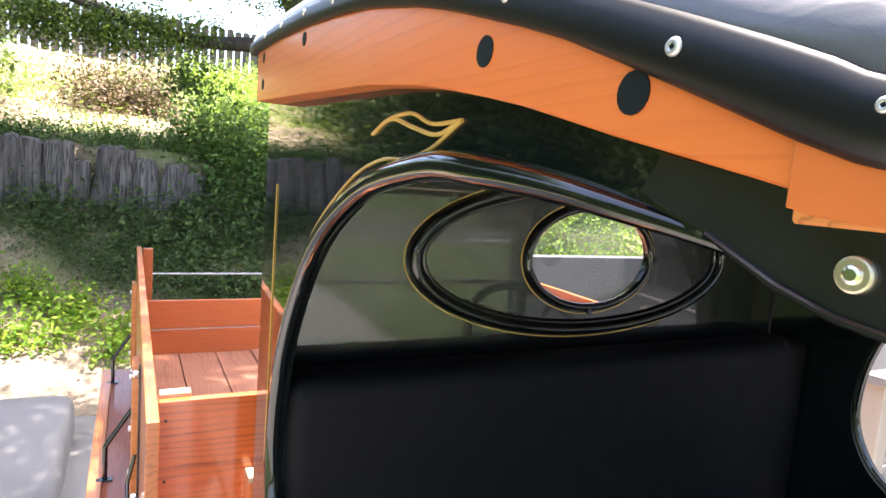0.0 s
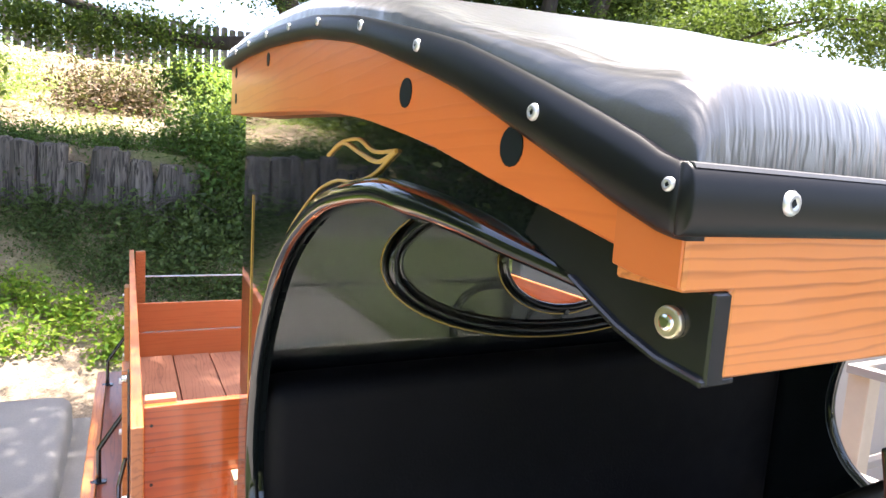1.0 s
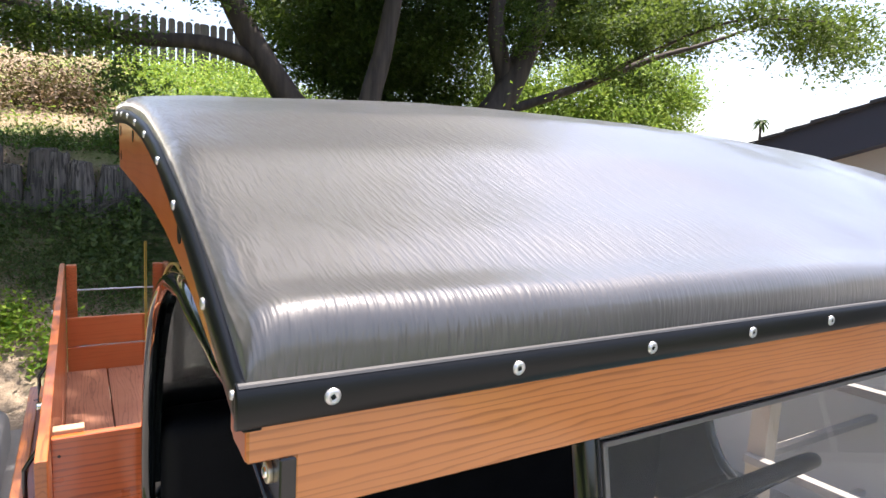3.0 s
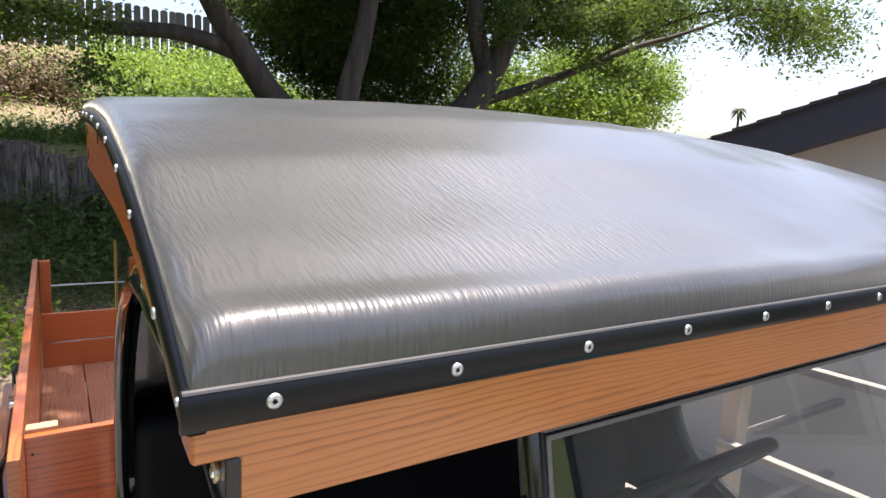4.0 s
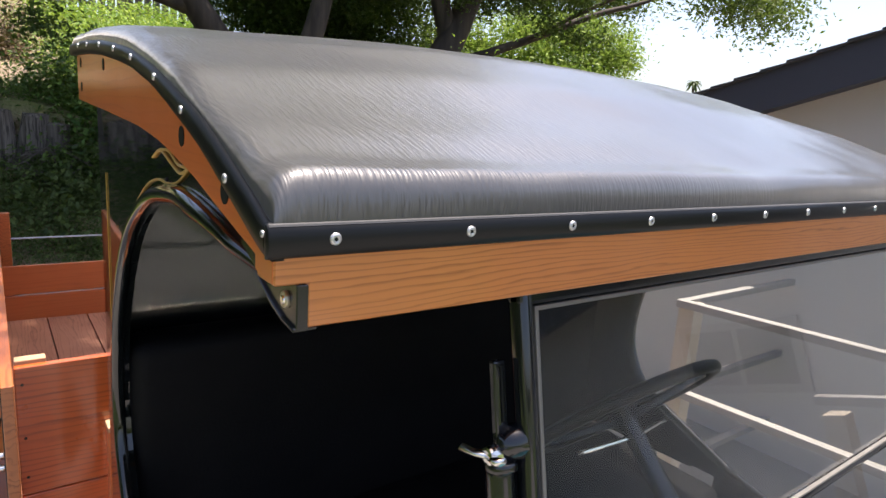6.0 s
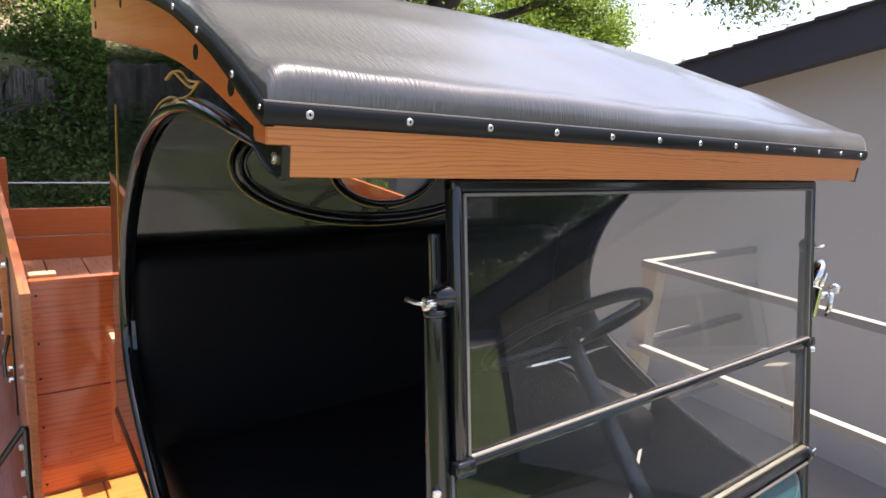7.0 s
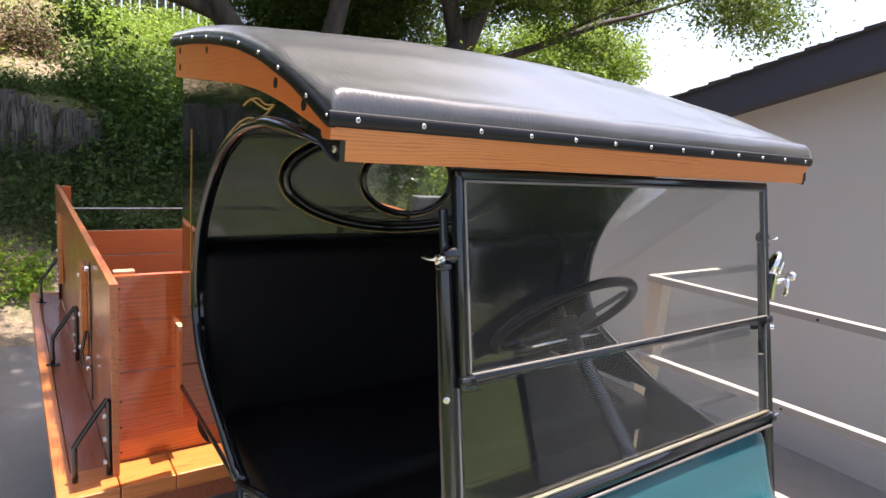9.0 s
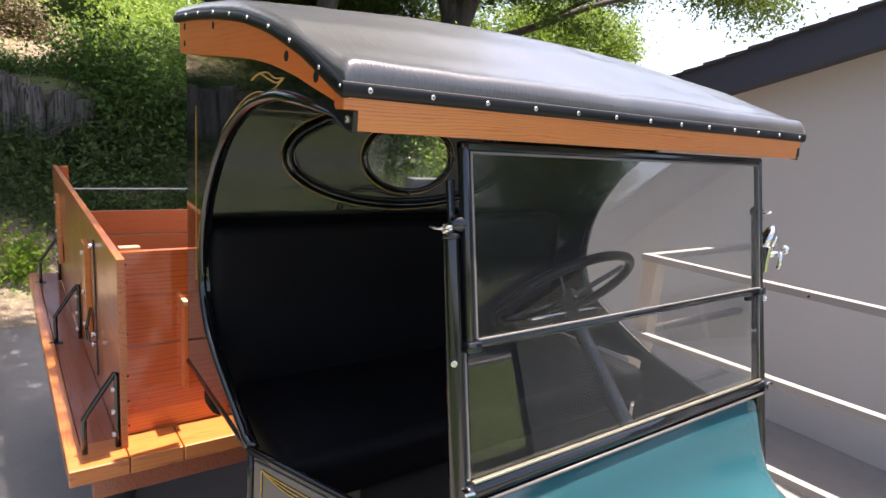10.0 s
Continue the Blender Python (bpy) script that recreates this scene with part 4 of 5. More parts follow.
    # corner iron under the header end
    xi = -0.6735 if s < 0 else 0.628
    iron_bm = slab([(-0.0070, 1.852), (-0.0070, 1.8818), (0.0215, 1.8868), (0.0215, 1.8915), (0.05, 1.8975), (0.085, 1.9045), (0.095, 1.8885), (0.060, 1.8745), (0.032, 1.8605), (0.012, 1.8545)], "x", xi, xi - s * 0.0085, 0.0008)
    iron = part("corner_iron", iron_bm, M_IRON, truck, "worn black corner plate with a bolt")
    part("flange", slab([(-0.0068, 1.8520), (0.012, 1.8545), (0.032, 1.8605), (0.060, 1.8745), (0.060, 1.8765), (0.031, 1.8632), (0.012, 1.8572), (-0.0068, 1.8548)], "x", xi + s * 0.0022, xi - s * 0.014, 0.0008), M_IRON, iron, "dusty turned edge of the plate")
    washer = part("bolt", disc((xi + s * 0.001, 0.008, 1.8695), (s, 0, 0), 0.0055, 0.003, 20, 0.0008), M_BRASS, iron, "round dull brass bolt head")
    part("bolt_head", disc((xi + s * 0.0022, 0.008, 1.8695), (s, 0, 0), 0.0030, 0.003, 18, 0.0012), M_NICKEL, washer)

# back wall with a rounded window
PX, PZ, PA, PB = 0.015, 1.748, 0.165, 0.106
bm = bmesh.new()
K = 72
rings = []
for y in (0.905, 0.925):
    hole, rim = [], []
    for i in range(K):
        a = 2 * math.pi * i / K
        c, sn = math.cos(a), math.sin(a)
        hole.append(bm.verts.new((PX + PA * c, y, PZ + PB * sn)))
        k = min(abs((0.647 - PX * (1 if c > 0 else -1)) / c) if abs(c) > 1e-6 else 9, ((2.03 - PZ) if sn > 0 else (PZ - 1.10)) / abs(sn) if abs(sn) > 1e-6 else 9)
        rim.append(bm.verts.new((PX + k * c, y, PZ + k * sn)))
    rings.append((hole, rim))
for i in range(K):
    j = (i + 1) % K
    (h0, r0), (h1, r1) = rings
    bm.faces.new((h0[i], h0[j], r0[j], r0[i]))
    bm.faces.new((h1[i], r1[i], r1[j], h1[j]))
    bm.faces.new((h0[i], h1[i], h1[j], h0[j]))
    bm.faces.new((r0[i], r0[j], r1[j], r1[i]))
bmesh.ops.recalc_face_normals(bm, faces=bm.faces)
rear = part("rear_wall", bm, M_PEEL, truck, "glossy black cab back wall with oval moulding")


def ellipse(cx, cz, a, b, y, k=64):
    return [(cx + a * math.cos(t), y, cz + b * math.sin(t)) for t in (2 * math.pi * i / k for i in range(k))]


part("oval_moulding", tube(ellipse(0.005, 1.745, 0.405, 0.150, 0.900), 0.012, 10, closed=True), M_BLACK, rear, smooth=True)
part("oval_moulding", tube(ellipse(0.005, 1.745, 0.385, 0.135, 0.903), 0.006, 8, closed=True), M_BLACK, rear, smooth=True)
part("pinstripe", tube(ellipse(0.005, 1.745, 0.423, 0.166, 0.9045), 0.0013, 6, closed=True), M_GOLD, rear, "thin gold pinstripe")
part("window_ring", tube(ellipse(PX, PZ, PA, PB, 0.902), 0.009, 10, closed=True), M_BLACK, rear, smooth=True)
part("pinstripe", tube(ellipse(PX, PZ, PA + 0.014, PB + 0.014, 0.9045), 0.0013, 6, closed=True), M_GOLD, rear, "thin gold pinstripe")
bm = bmesh.new()
lo = [bm.verts.new(p) for p in ellipse(PX, PZ, PA, PB, 0.912)]
hi = [bm.verts.new(p) for p in ellipse(PX, PZ, PA, PB, 0.916)]
bm.faces.new(lo)
bm.faces.new(hi[::-1])
for i in range(64):
    bm.faces.new((lo[i], hi[i], hi[(i + 1) % 64], lo[(i + 1) % 64]))
bmesh.ops.recalc_face_normals(bm, faces=bm.faces)
part("pane", bm, M_GLASS, rear).visible_shadow = False
for a in (0.5, 1.5, 2.5, 3.5):
    t = a * math.pi / 2 - math.pi / 4
    p = Vector((PX + (PA + 0.008) * math.cos(t), 0.896, PZ + (PB + 0.008) * math.sin(t)))
    part("clip", disc(p, (0, -1, 0), 0.007, 0.008, 10, 0.001), M_SATIN, rear)

# seat
part("seat_back", box(-0.635, 0.642, 0.79, 0.895, 1.03, 1.565, 0.03, 4), M_SEAT, truck, "black leather seat back", smooth=True)
part("seat_cushion", box(-0.60, 0.648, 0.34, 0.80, 1.00, 1.128, 0.035, 4), M_SEAT, truck, "black leather seat cushion", smooth=True)
part("seat_box", box(-0.40, 0.646, 0.38, 0.86, 0.70, 1.00, 0.005), M_FLOORMAT, truck)
part("cab_floor", slab([(-0.48, -0.07), (0.48, -0.07), (0.645, 0.37), (0.645, 0.86), (-0.42, 0.86), (-0.42, 0.42), (-0.645, 0.37)], "z", 0.68, 0.70, 0), M_FLOORMAT, truck)

# windshield, leaning back
LEAN_BACK = math.degrees(math.atan(0.204))
WS = pose(0.022, 0.036 - 0.204 * (1.838 - 1.262), 1.262, -LEAN_BACK, 0, 0)
WH, WMID, WW = 0.597, 0.262, 0.482


def on_ws(bm):
    bm.transform(WS)
    return bm


def bar(points, r, sides=12, flat=1.0):
    return on_ws(tube(points, r, sides, flat=flat))


ws = part("windshield_frame", bar([(-WW - 0.012, -0.001, 0.012), (0, -0.001, 0.012), (WW + 0.004, -0.001, 0.012)], 0.0165), M_SATIN, truck, "black enamelled windshield frame", smooth=True)
# upper sash
for s in (-1, 1):
    part("stile", on_ws(box(s * WW, s * (WW - 0.016), -0.017, 0.003, WMID - 0.004, WH, 0.006, 3)), M_SATIN, ws, smooth=True)
    part("sash_channel", on_ws(box(s * (WW - 0.0162), s * (WW - 0.0208), -0.016, -0.004, WMID + 0.008, WH - 0.018, 0.001)), M_PALE, ws, "pale metal glazing channel")
part("top_rail", on_ws(box(-WW, WW, -0.0165, 0.0035, WH - 0.0165, WH, 0.005, 3)), M_SATIN, ws)
part("top_channel", on_ws(box(-WW + 0.017, WW - 0.017, -0.0155, -0.004, WH - 0.0208, WH - 0.0167, 0.0008)), M_PALE, ws, "pale metal glazing channel")
part("middle_rail", bar([(-WW + 0.012, -0.010, WMID), (0, -0.010, WMID), (WW - 0.012, -0.010, WMID)], 0.0092), M_SATIN, ws, smooth=True)
part("middle_channel", on_ws(box(-WW + 0.02, WW - 0.02, -0.0195, -0.0125, WMID + 0.0055, WMID + 0.0085, 0.0008)), M_PALE, ws, "pale metal glazing channel")
part("bottom_molding", on_ws(box(-WW + 0.004, WW - 0.008, -0.0135, -0.004, 0.0262, 0.0312, 0.0015)), M_BRASS, ws, "thin pale metal edge")
part("bottom_bead", bar([(-WW - 0.006, -0.0125, -0.0075), (0, -0.0125, -0.0075), (WW, -0.0125, -0.0075)], 0.0042, 8), M_PALE, ws, "thin grey bead under the frame", smooth=True)
for z0, z1, y, out in ((WMID + 0.006, WH - 0.014, -0.010, -0.018), (0.026, WMID - 0.002, 0.0, -0.002)):
    pane = part("pane", on_ws(box(-WW - out, WW + out, y - 0.002, y + 0.002, z0, z1, 0)), M_GLASS, ws)
    pane.visible_shadow = False
for s in (-1, 1):
    # stanchion, clamp and wing nut
    so = WW + (0.012 if s < 0 else 0.012)
    part("stanchion", on_ws(tube([(s * so, 0.008, z) for z in (-0.45, -0.1, 0.06, 0.2, 0.36, 0.435, 0.45)], 0.0145, 14, radii=[0.019, 0.018, 0.0175, 0.0165, 0.0145, 0.0135, 0.0125])), M_SATIN, ws, smooth=True)
    part("stanchion_rib", on_ws(tube([(s * (so - 0.016), 0.002, z) for z in (-0.05, 0.1, 0.25)], 0.0055, 8)), M_SATIN, ws, smooth=True)
    part("glazing_edge", on_ws(box(s * (WW + 0.0015), s * (WW - 0.003), -0.005, 0.004, 0.03, WMID - 0.006, 0.001)), M_PALE, ws, "thin pale glazing edge")
    fin = part("stanchion_fin", on_ws(box(s * (so - 0.008), s * (so + 0.006), 0.002, 0.010, 0.452, 0.535, 0.002)), M_SATIN, ws)
    part("groove", on_ws(box(s * (so - 0.002), s * so, 0.0008, 0.0022, 0.482, 0.530, 0)), M_TRIM, fin)
    bm = bmesh.new()
    bmesh.ops.create_uvsphere(bm, u_segments=18, v_segments=12, radius=1.0)
    bm.transform(Matrix.Translation((s * (so - 0.014), 0.000, 0.462)) @ Matrix.Diagonal((0.023, 0.016, 0.0165, 1)))
    part("clamp", on_ws(bm), M_SATIN, ws, "rounded black clamp", smooth=True)
    part("clamp_collar", on_ws(disc((s * so, 0.006, 0.443), (0, 0, 1), 0.0155, 0.010, 18, 0.003)), M_SATIN, ws, smooth=True)
    nut = part("wing_nut", on_ws(disc((s * (so + 0.010), 0.004, 0.455), (s, 0, 0), 0.0085, 0.016, 14, 0.003)), M_NICKEL, ws, "nickel wing nut")
    for k in (-1, 1):
        part("wing", on_ws(tube([(s * (so + 0.014), 0.004, 0.455), (s * (so + 0.020), 0.004 + k * 0.013, 0.456), (s * (so + 0.024), 0.004 + k * 0.025, 0.459)], 0.005, 8, radii=[0.0055, 0.0050, 0.0062], flat=0.6)), M_NICKEL, nut, smooth=True)
    part("bolt", on_ws(disc((s * (so + 0.013), -0.006, 0.235), (s * 0.5, -1, 0), 0.006, 0.010, 12, 0.002)), M_NICKEL, ws)
    part("hinge", on_ws(box(s * (WW + 0.004), s * (WW - 0.026), -0.022, 0.002, WMID - 0.014, WMID + 0.006, 0.005, 3)), M_SATIN, ws, smooth=True)
    part("hinge_tongue", on_ws(box(s * (WW - 0.010), s * (WW - 0.050), 0.000, 0.012, WMID - 0.026, WMID - 0.015, 0.002)), M_SATIN, ws)
    part("corner_boss", on_ws(disc((s * (WW + 0.006), -0.006, 0.010), (s, -0.2, 0), 0.0165, 0.016, 16, 0.004)), M_SATIN, ws, smooth=True)
    part("boss_pin", on_ws(tube([(s * (WW + 0.002), -0.020, 0.016), (s * (WW + 0.020), -0.020, 0.018)], 0.003, 8)), M_NICKEL, ws)

# chrome mirror on the far stanchion, seen nearly edge on
MN = Vector((-0.45, 0.86, 0.25)).normalized()
MC = Vector((0.598, 0.020, 1.632))
mir = part("mirror", disc(MC, MN, 0.046, 0.004, 32, 0.0015), M_NICKEL, truck, "round chrome mirror on a clamp")
bm = bmesh.new()
bmesh.ops.create_uvsphere(bm, u_segments=28, v_segments=14, radius=0.0465)
bm.transform(Matrix.Translation(MC - MN * 0.003) @ MN.to_track_quat("Z", "Y").to_matrix().to_4x4() @ Matrix.Diagonal((1, 1, 0.42, 1)))
part("mirror_back", bm, M_NICKEL, mir, smooth=True)
bm = bmesh.new()
bmesh.ops.create_uvsphere(bm, u_segments=20, v_segments=10, radius=0.026)
bm.transform(Matrix.Translation(MC - MN * 0.018) @ MN.to_track_quat("Z", "Y").to_matrix().to_4x4() @ Matrix.Diagonal((1, 1, 0.5, 1)))
part("mirror_cap", bm, M_NICKEL, mir, smooth=True)
part("mirror_arm", tube([(0.535, -0.012, 1.600), (0.575, -0.022, 1.606), (0.625, -0.020, 1.612)], 0.0075, 10), M_NICKEL, mir, smooth=True)
part("ball", disc((0.632, -0.020, 1.613), (1, -0.3, 0), 0.012, 0.018, 14, 0.005), M_NICKEL, mir, smooth=True)
part("thumb_screw", tube([(0.585, -0.030, 1.612), (0.588, -0.034, 1.580), (0.588, -0.030, 1.568)], 0.006, 8), M_NICKEL, mir, smooth=True)
part("mirror_clamp", box(0.528, 0.540, -0.030, 0.014, 1.560, 1.628, 0.004, 2), M_NICKEL, mir)

# cowl and bonnet
bm = bmesh.new()


def hoop(y, half, top, drop, k=16):
    """An arched cross-section with sides falling to the sill."""
    out = [bm.verts.new((-half, y, 0.80))]
    for i in range(k + 1):
        a = math.pi * (1 - i / k)
        e = 2.6
        out.append(bm.verts.new((half * math.copysign(abs(math.cos(a)) ** (2 / e), math.cos(a)), y, top - drop + drop * abs(math.sin(a)) ** (2 / e))))
    out.append(bm.verts.new((half, y, 0.80)))
    return out


hoops = [hoop(-0.088, 0.482, 1.254, 0.020), hoop(-0.096, 0.486, 1.240, 0.022), hoop(-0.112, 0.487, 1.190, 0.026), hoop(-0.130, 0.487, 1.140, 0.028), hoop(-0.155, 0.488, 1.095, 0.030),
         hoop(-0.185, 0.488, 1.066, 0.034), hoop(-0.225, 0.489, 1.050, 0.04), hoop(-0.29, 0.49, 1.044, 0.045)]
for a, b in zip(hoops, hoops[1:]):
    for i in range(len(a) - 1):
        bm.faces.new((a[i], a[i + 1], b[i + 1], b[i]))
bmesh.ops.recalc_face_normals(bm, faces=bm.faces)
part("cowl", bm, M_TEAL, truck, "glossy teal painted cowl", smooth=True)
bm = bmesh.new()
hoops = [hoop(-0.262, 0.49, 1.045, 0.06), hoop(-0.264, 0.494, 1.056, 0.06), hoop(-0.30, 0.494, 1.060, 0.06), hoop(-0.62, 0.42, 1.06, 0.10), hoop(-0.95, 0.33, 1.05, 0.13), hoop(-1.02, 0.32, 1.04, 0.13)]
for a, b in zip(hoops, hoops[1:]):
    for i in range(len(a) - 1):
        bm.faces.new((a[i], a[i + 1], b[i + 1], b[i]))
bm.faces.new(hoops[-1])
bmesh.ops.recalc_face_normals(bm, faces=bm.faces)
part("bonnet", bm, M_TEAL, truck, "glossy teal painted bonnet", smooth=True)
# lower body sides, drawn in towards the cowl, with a moulding and gold lines
for s in (-1, 1):
    body = part("body_side", slab([(s * 0.674, 0.380), (s * 0.488, -0.092), (s * 0.476, -0.088), (s * 0.660, 0.380)], "z", 0.80, 1.168, 0.001), M_BLACK, truck, "glossy black lower body side with gold lines")

    def on_side(d, z, out=0.0012):
        """A point on the slanting side: distance from its back corner, height, stand-off."""
        return (s * (0.674 - 0.3666 * d + 0.930 * out), 0.380 - 0.9304 * d - 0.3666 * out, z)
    part("moulding", tube([on_side(d, 1.168, -0.002) for d in (-0.004, 0.1, 0.2, 0.3, 0.4, 0.5)], 0.009, 10), M_IRON, body, "worn black rail along the top of the body side", smooth=True)
    part("moulding", tube([on_side(0.006, z, 0.0) for z in (1.170, 1.1, 1.0, 0.9, 0.81)], 0.007, 10), M_IRON, body, smooth=True)
    part("moulding", tube([on_side(d, 1.1515, 0.001) for d in (0.02, 0.1, 0.2, 0.3, 0.4, 0.49)], 0.0025, 8), M_PALE, body, "thin pale worn line below the rail", smooth=True)
    part("pinstripe", tube([on_side(0.040, z) for z in (1.138, 1.0, 0.85)], 0.0014, 6), M_GOLD, body, "thin gold pinstripe")
    for sag in (0.0, 0.009, 0.017):
        path = smooth_path([(d, 0, z) for d, z in ((0.040, 1.138), (0.070, 1.134 - 0.5 * sag), (0.12, 1.133 - sag), (0.20, 1.131 - sag), (0.30, 1.127 - 1.3 * sag), (0.40, 1.127 - sag), (0.46, 1.131))], 4)
        part("pinstripe", tube([on_side(p.x, p.z) for p in path], 0.0012, 6), M_GOLD, body, "thin gold pinstripe")
part("cowl_rubber", on_ws(box(-WW - 0.01, WW + 0.01, -0.010, 0.012, -0.014, -0.0045, 0.003)), M_TRIM, truck)
part("dash", box(-0.47, 0.47, -0.078, -0.058, 0.70, 1.235, 0.003), M_SATIN, truck)

# steering wheel
SW = look((0.25, 0.40, 1.41), (0.25, 0.40 - 0.70, 1.41 - 0.71))
ring = [SW @ Vector((0.212 * math.cos(t), 0.212 * math.sin(t), 0)) for t in (2 * math.pi * i / 40 for i in range(40))]
wheel = part("steering_wheel", tube(ring, 0.0135, 10, closed=True), M_WHEEL, truck, "dark four-spoke steering wheel", smooth=True)
for i in range(4):
    a = math.pi / 4 + i * math.pi / 2
    part("spoke", tube([SW @ Vector((0.02 * math.cos(a), 0.02 * math.sin(a), -0.02)), SW @ Vector((0.19 * math.cos(a), 0.19 * math.sin(a), 0))], 0.008, 8), M_SATIN, wheel)
part("hub", disc(SW @ Vector((0, 0, -0.015)), SW.to_3x3() @ Vector((0, 0, 1)), 0.036, 0.03, 20, 0.004), M_SATIN, wheel)
part("column", tube([SW @ Vector((0, 0, -0.03)), SW @ Vector((0, 0, -0.85))], 0.022, 12), M_SATIN, wheel)
for s in (-1, 1):
    part("lever", tube([SW @ Vector((0, 0, -0.06)), SW @ Vector((s * 0.13, -0.03, -0.05)), SW @ Vector((s * 0.15, -0.03, -0.05))], 0.005, 8), M_NICKEL, wheel)

# ---------------------------------------------------------------- cargo bed
BY0, BY1, LZ = 0.965, 3.12, 0.862
bed = part("bed_frame", box(-0.42, 0.42, BY0 + 0.05, BY1, 0.70, 0.79, 0.004), M_LEDGE, truck, "varnished wooden bed on the chassis")
for s in (-1, 1):
    # lower and upper side board
    part("side_board", box(s * 0.804, s * 0.822, 1.030, BY1 - 0.03, LZ, 1.128, 0.002), M_BOARD_Y, bed)
    bm = box(s * 0.805, s * 0.826, 1.002, BY1 - 0.02, 1.132, 1.442, 0.002)
    for v in bm.verts:
        if v.co.z > 1.3:
            v.co.z += 0.010 * (v.co.y - 1.0)
    part("side_board", bm, M_BOARD_Y, bed)
    part("flare_board", box(s * 0.8225, s * 0.918, 0.98, BY1, LZ - 0.05, LZ, 0.002), M_FLARE, bed, "narrow dark red ledge board along the bed")
    part("edge_board", box(s * 0.920, s * 0.960, BY0 + 0.1, BY1, LZ - 0.055, LZ + 0.006, 0.003), M_LEDGE, bed, "outer ledge board along the bed")
    # bent iron braces on the ledge
    for y in (1.048, 1.990, 2.925):
        path = smooth_path([(s * 0.9125, y, LZ + 0.004), (s * 0.9125, y, LZ + 0.10), (s * 0.9055, y, LZ + 0.125), (s * 0.8405, y, LZ + 0.225), (s * 0.8305, y, LZ + 0.235), (s * 0.8290, y, LZ + 0.20), (s * 0.8290, y, LZ + 0.01)], 4)
        br = part("brace", tube(path, 0.0075, 8), M_SATIN, bed, "bent black iron brace", smooth=True)
        part("foot", box(s * 0.8905, s * 0.9375, y - 0.012, y + 0.012, LZ, LZ + 0.006, 0.001), M_SATIN, br)
        for z in (0.05, 0.12, 0.19):
            part("bolt", disc((s * 0.8385, y, LZ + z), (s, 0, 0), 0.008, 0.010, 10, 0.002), M_SCREW, br)
    # cleats and latch straps on the outside
    for y in (1.62, 2.72):
        cl = part("cleat", box(s * 0.8260, s * 0.8445, y - 0.045, y + 0.045, 1.02, 1.36, 0.002), M_LEDGE_X, bed)
        for z in (1.06, 1.18, 1.32):
            part("bolt", disc((s * 0.8475, y, z), (s, 0, 0), 0.008, 0.008, 10, 0.002), M_SCREW, cl)
    latch = part("latch", box(s * 0.8265, s * 0.8315, 1.445, 1.465, 0.93, 1.40, 0.001), M_SATIN, bed, "black iron latch strap")
    part("hook", tube([(s * 0.8355, 1.52, 1.15), (s * 0.8505, 1.52, 1.08), (s * 0.8505, 1.46, 1.05), (s * 0.8375, 1.455, 1.04)], 0.005, 8), M_SATIN, latch)
    for z in (1.04, 1.075, 1.38):
        part("bolt", disc((s * 0.8375, 1.455, z), (s, 0, 0), 0.010, 0.014, 10, 0.003), M_NICKEL, latch)
    # stakes inside at the tail
    part("stake", box(s * 0.7575, s * 0.8005, 3.035, 3.075, 0.80, 1.462, 0.003), M_BOARD_Y, bed)
# boards across
part("front_board", box(-0.803, 0.803, 1.105, 1.125, 0.872, 1.146, 0.002), M_BOARD_X, bed)
fb = part("front_board", box(-0.803, 0.803, 1.105, 1.125, 1.150, 1.437, 0.002), M_BOARD_X, bed)
for z in (0.90, 0.98, 1.06, 1.19, 1.28, 1.40):
    part("nail", disc((-0.790, 1.1045, z), (0, -1, 0), 0.003, 0.002, 8), M_IRON, fb)
part("tail_board", box(-0.800, 0.800, 2.900, 2.922, 0.90, 1.104, 0.002), M_TAIL, bed)
part("tail_board", box(-0.800, 0.800, 2.900, 2.922, 1.110, 1.242, 0.002), M_TAIL, bed)
part("tie_rod", tube([(-0.80, 3.04, 1.343), (0.80, 3.04, 1.343)], 0.004, 8), M_SCREW, bed)
part("spacer_block", box(-0.801, -0.745, 1.127, 1.155, 1.39, 1.445, 0.002), M_RAW, bed, "pale raw wood block")
# thin upright lath in the gap behind the cab
lath = part("lath", box(-0.642, -0.629, 1.060, 1.103, 1.000, 1.274, 0.001), M_RIB, bed, "thin upright varnished lath")
part("lath_end", box(-0.643, -0.628, 1.059, 1.104, 1.2743, 1.286, 0.001), M_RAW, lath, "pale unvarnished end")
# planks of the floor
for i in range(10):
    px = -0.803 + i * 0.1606
    part("plank", box(px, px + 0.1555, 1.128, 2.898, 0.95, 0.993 - 0.002 * (i % 3), 0.002), M_PLANK, bed)
part("floor_beam", box(-0.78, 0.78, 1.4, 1.5, 0.80, 0.948, 0.003), M_PLANK, bed)
part("floor_beam", box(-0.78, 0.78, 2.5, 2.6, 0.80, 0.948, 0.003), M_PLANK, bed)
# front sill in three lengths
for a, b in ((-0.960, -0.812), (-0.809, -0.668), (-0.665, 0.960)):
    part("sill_board", box(a, b, BY0, 1.103, LZ - 0.040, LZ + 0.008, 0.003), M_LEDGE_X, bed)
# Dark wood set back here also stands for the shade below the sill.
part("under_sill", box(-0.90, 0.90, BY0 + 0.045, BY0 + 0.095, 0.74, LZ - 0.042, 0.003), M_FLARE, bed)


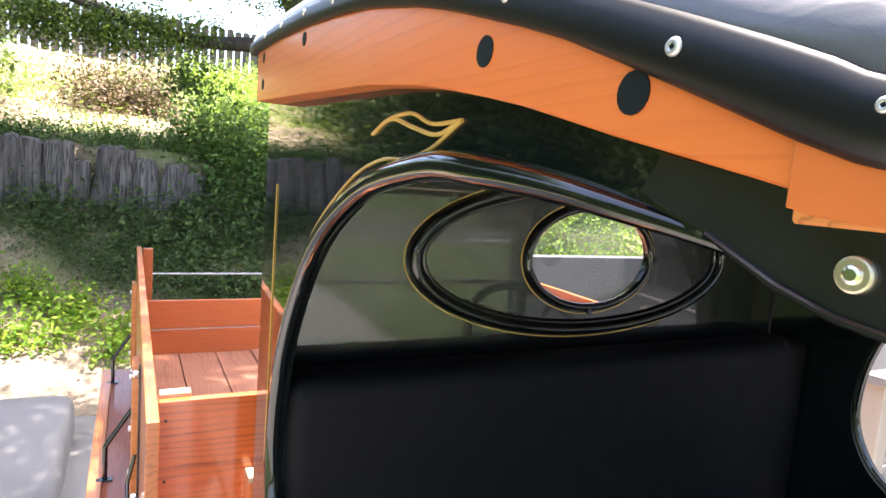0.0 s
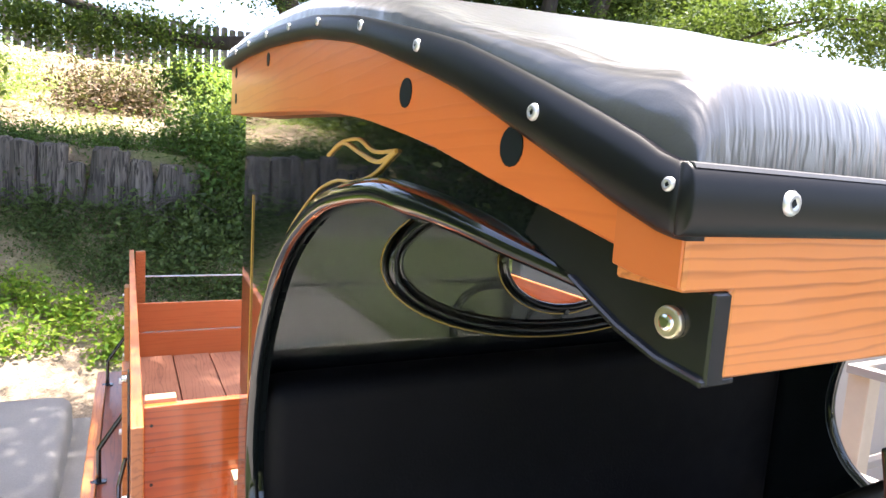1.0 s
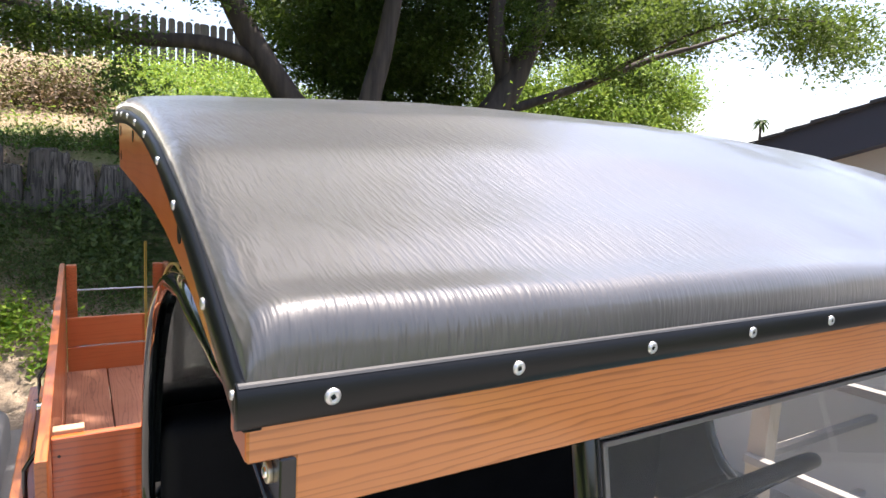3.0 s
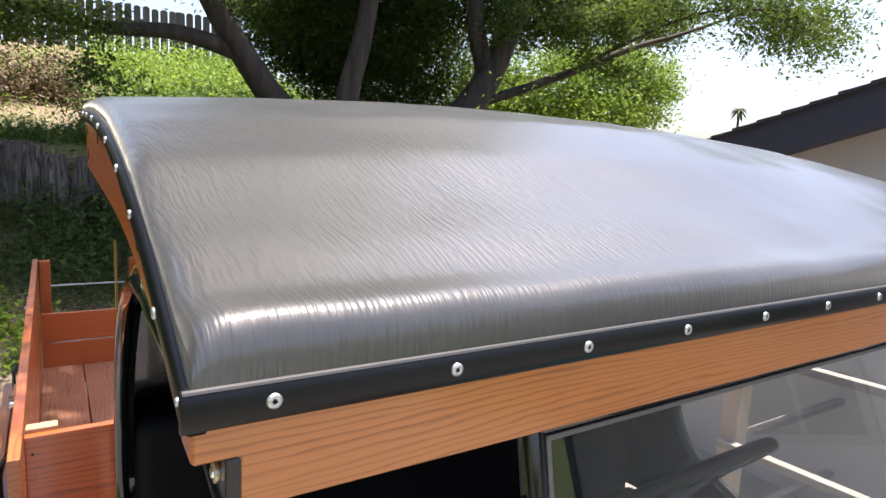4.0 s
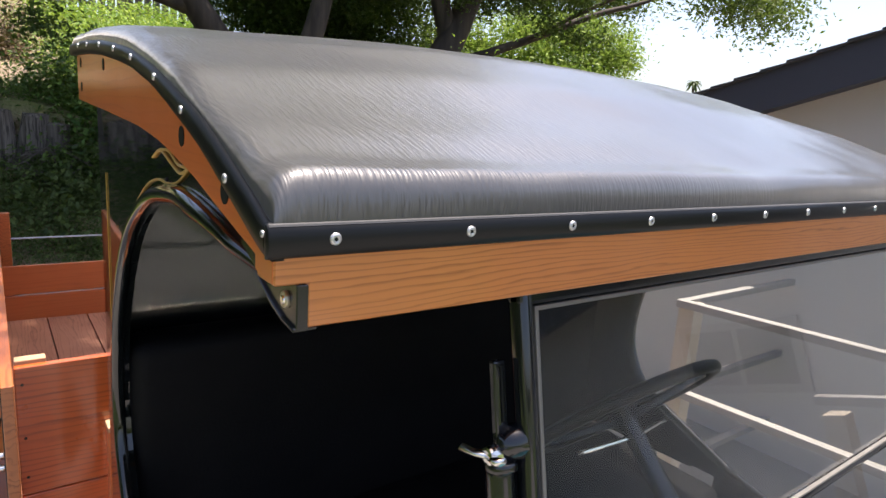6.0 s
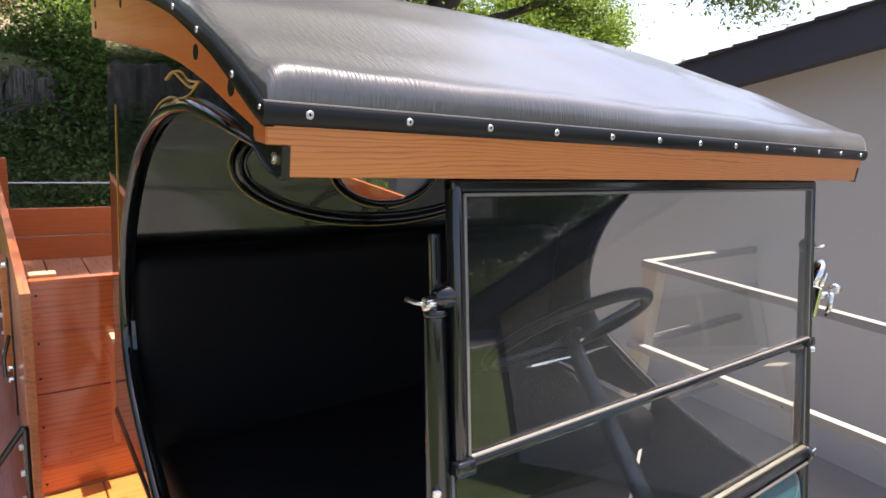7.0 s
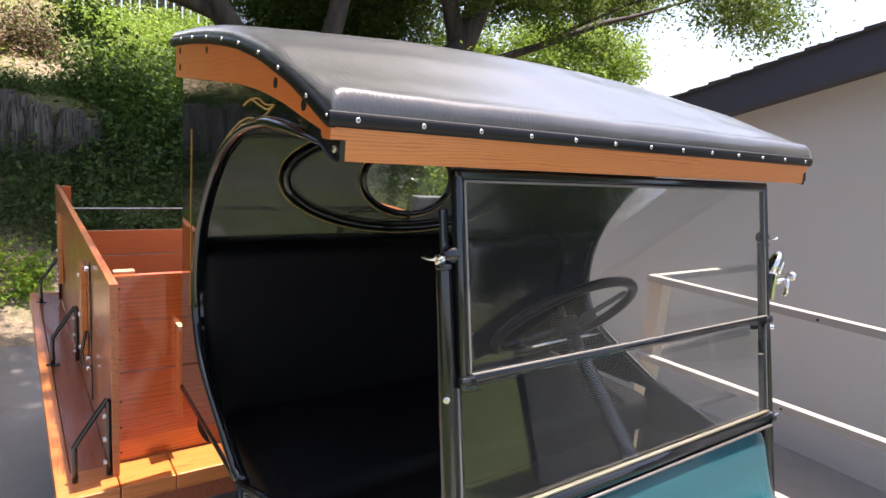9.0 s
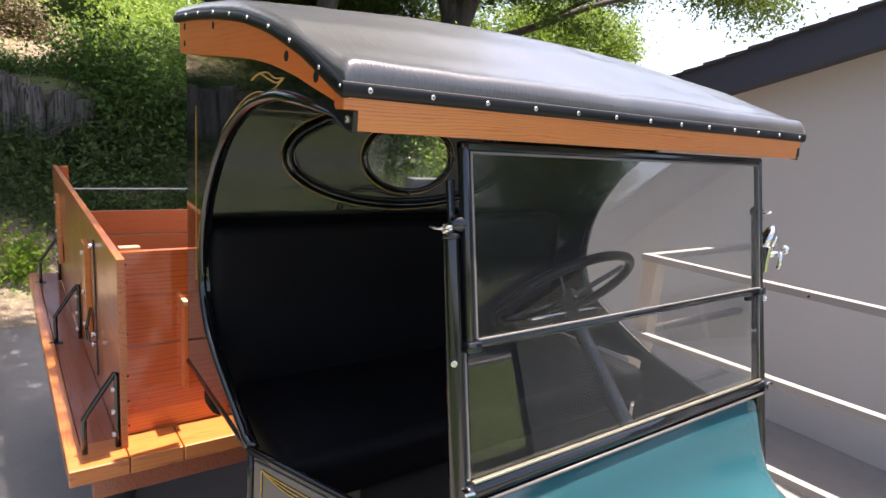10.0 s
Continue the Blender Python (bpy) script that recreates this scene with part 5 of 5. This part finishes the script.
def truck_wheel(x, y, r):
    ty = part("wheel", tube([(x, y + (r - 0.06) * math.cos(t), r + (r - 0.06) * math.sin(t)) for t in (2 * math.pi * i / 40 for i in range(40))], 0.06, 12, closed=True), M_RUBBER, truck, "black rubber tyre on spoked wheel", smooth=True)
    part("rim", tube([(x, y + (r - 0.13) * math.cos(t), r + (r - 0.13) * math.sin(t)) for t in (2 * math.pi * i / 32 for i in range(32))], 0.025, 8, closed=True), M_SPOKE, ty, smooth=True)
    part("hub", disc((x, y, r), (1, 0, 0), 0.08, 0.16, 20, 0.01), M_SPOKE, ty)
    for i in range(12):
        a = i * math.pi / 6
        part("spoke", tube([(x, y + 0.06 * math.cos(a), r + 0.06 * math.sin(a)), (x, y + (r - 0.14) * math.cos(a), r + (r - 0.14) * math.sin(a))], 0.016, 8), M_SPOKE, ty)


for x in (-0.71, 0.71):
    truck_wheel(x, 2.15, 0.40)
    truck_wheel(x, -0.75, 0.38)
part("chassis", box(-0.36, -0.29, -1.05, 3.3, 0.58, 0.68, 0.005), M_SATIN, truck)
part("chassis", box(0.29, 0.36, -1.05, 3.3, 0.58, 0.68, 0.005), M_SATIN, truck)
for y in (-0.75, 2.15):
    part("axle", tube([(-0.70, y, 0.40), (0.70, y, 0.40)], 0.03, 10), M_SATIN, truck)
for y in (1.3, 2.1, 2.9):
    part("cross_sill", box(-0.92, 0.92, y - 0.05, y + 0.05, 0.70, LZ - 0.058, 0.004), M_LEDGE_X, truck)

# ---------------------------------------------------------------- across the lawn: what the glass mirrors
pole = thing("utility_pole", "tall brown wooden utility pole with crossarms", "utility pole", (41.0, -56.0, 0))
part("pole", tube([(41, -56, -0.2), (41, -56, 5), (41, -56, 8.4)], 0.15, 10, radii=[0.19, 0.17, 0.13]), M_POLE, pole, smooth=True)
for z in (7.9, 7.1):
    part("crossarm", box(39.7, 42.3, -56.2, -56.05, z, z + 0.14, 0.01), M_POLE, pole)
street_tree = thing("street_tree", "leafy street tree beyond the front lawn", "tree", (19.0, -18.5, 0))
part("trunk", limb([(19, -18.5, -0.2), (19.1, -18.5, 2.2), (19.2, -18.4, 5.0)], 0.28, 0.12), M_BARK, street_tree, smooth=True)
crown("crown", [((19.0, -18.5, 6.8), (4.2, 3.6, 3.6), 300), ((17.4, -20.0, 4.2), (2.6, 1.6, 1.4), 60)], 110, 0.11, M_LEAF, street_tree, 21, 0.7, 0.55)
far = crown("far_woods", [((-40, -95, 3.0), (70, 6, 3.5), 700), ((80, -70, 3.0), (20, 20, 3.5), 300)], 40, 0.5, M_LEAF, None, 22, 0.6, 1.6)
tagged(far, "distant dark green row of trees across the street", "trees", kind="stuff")
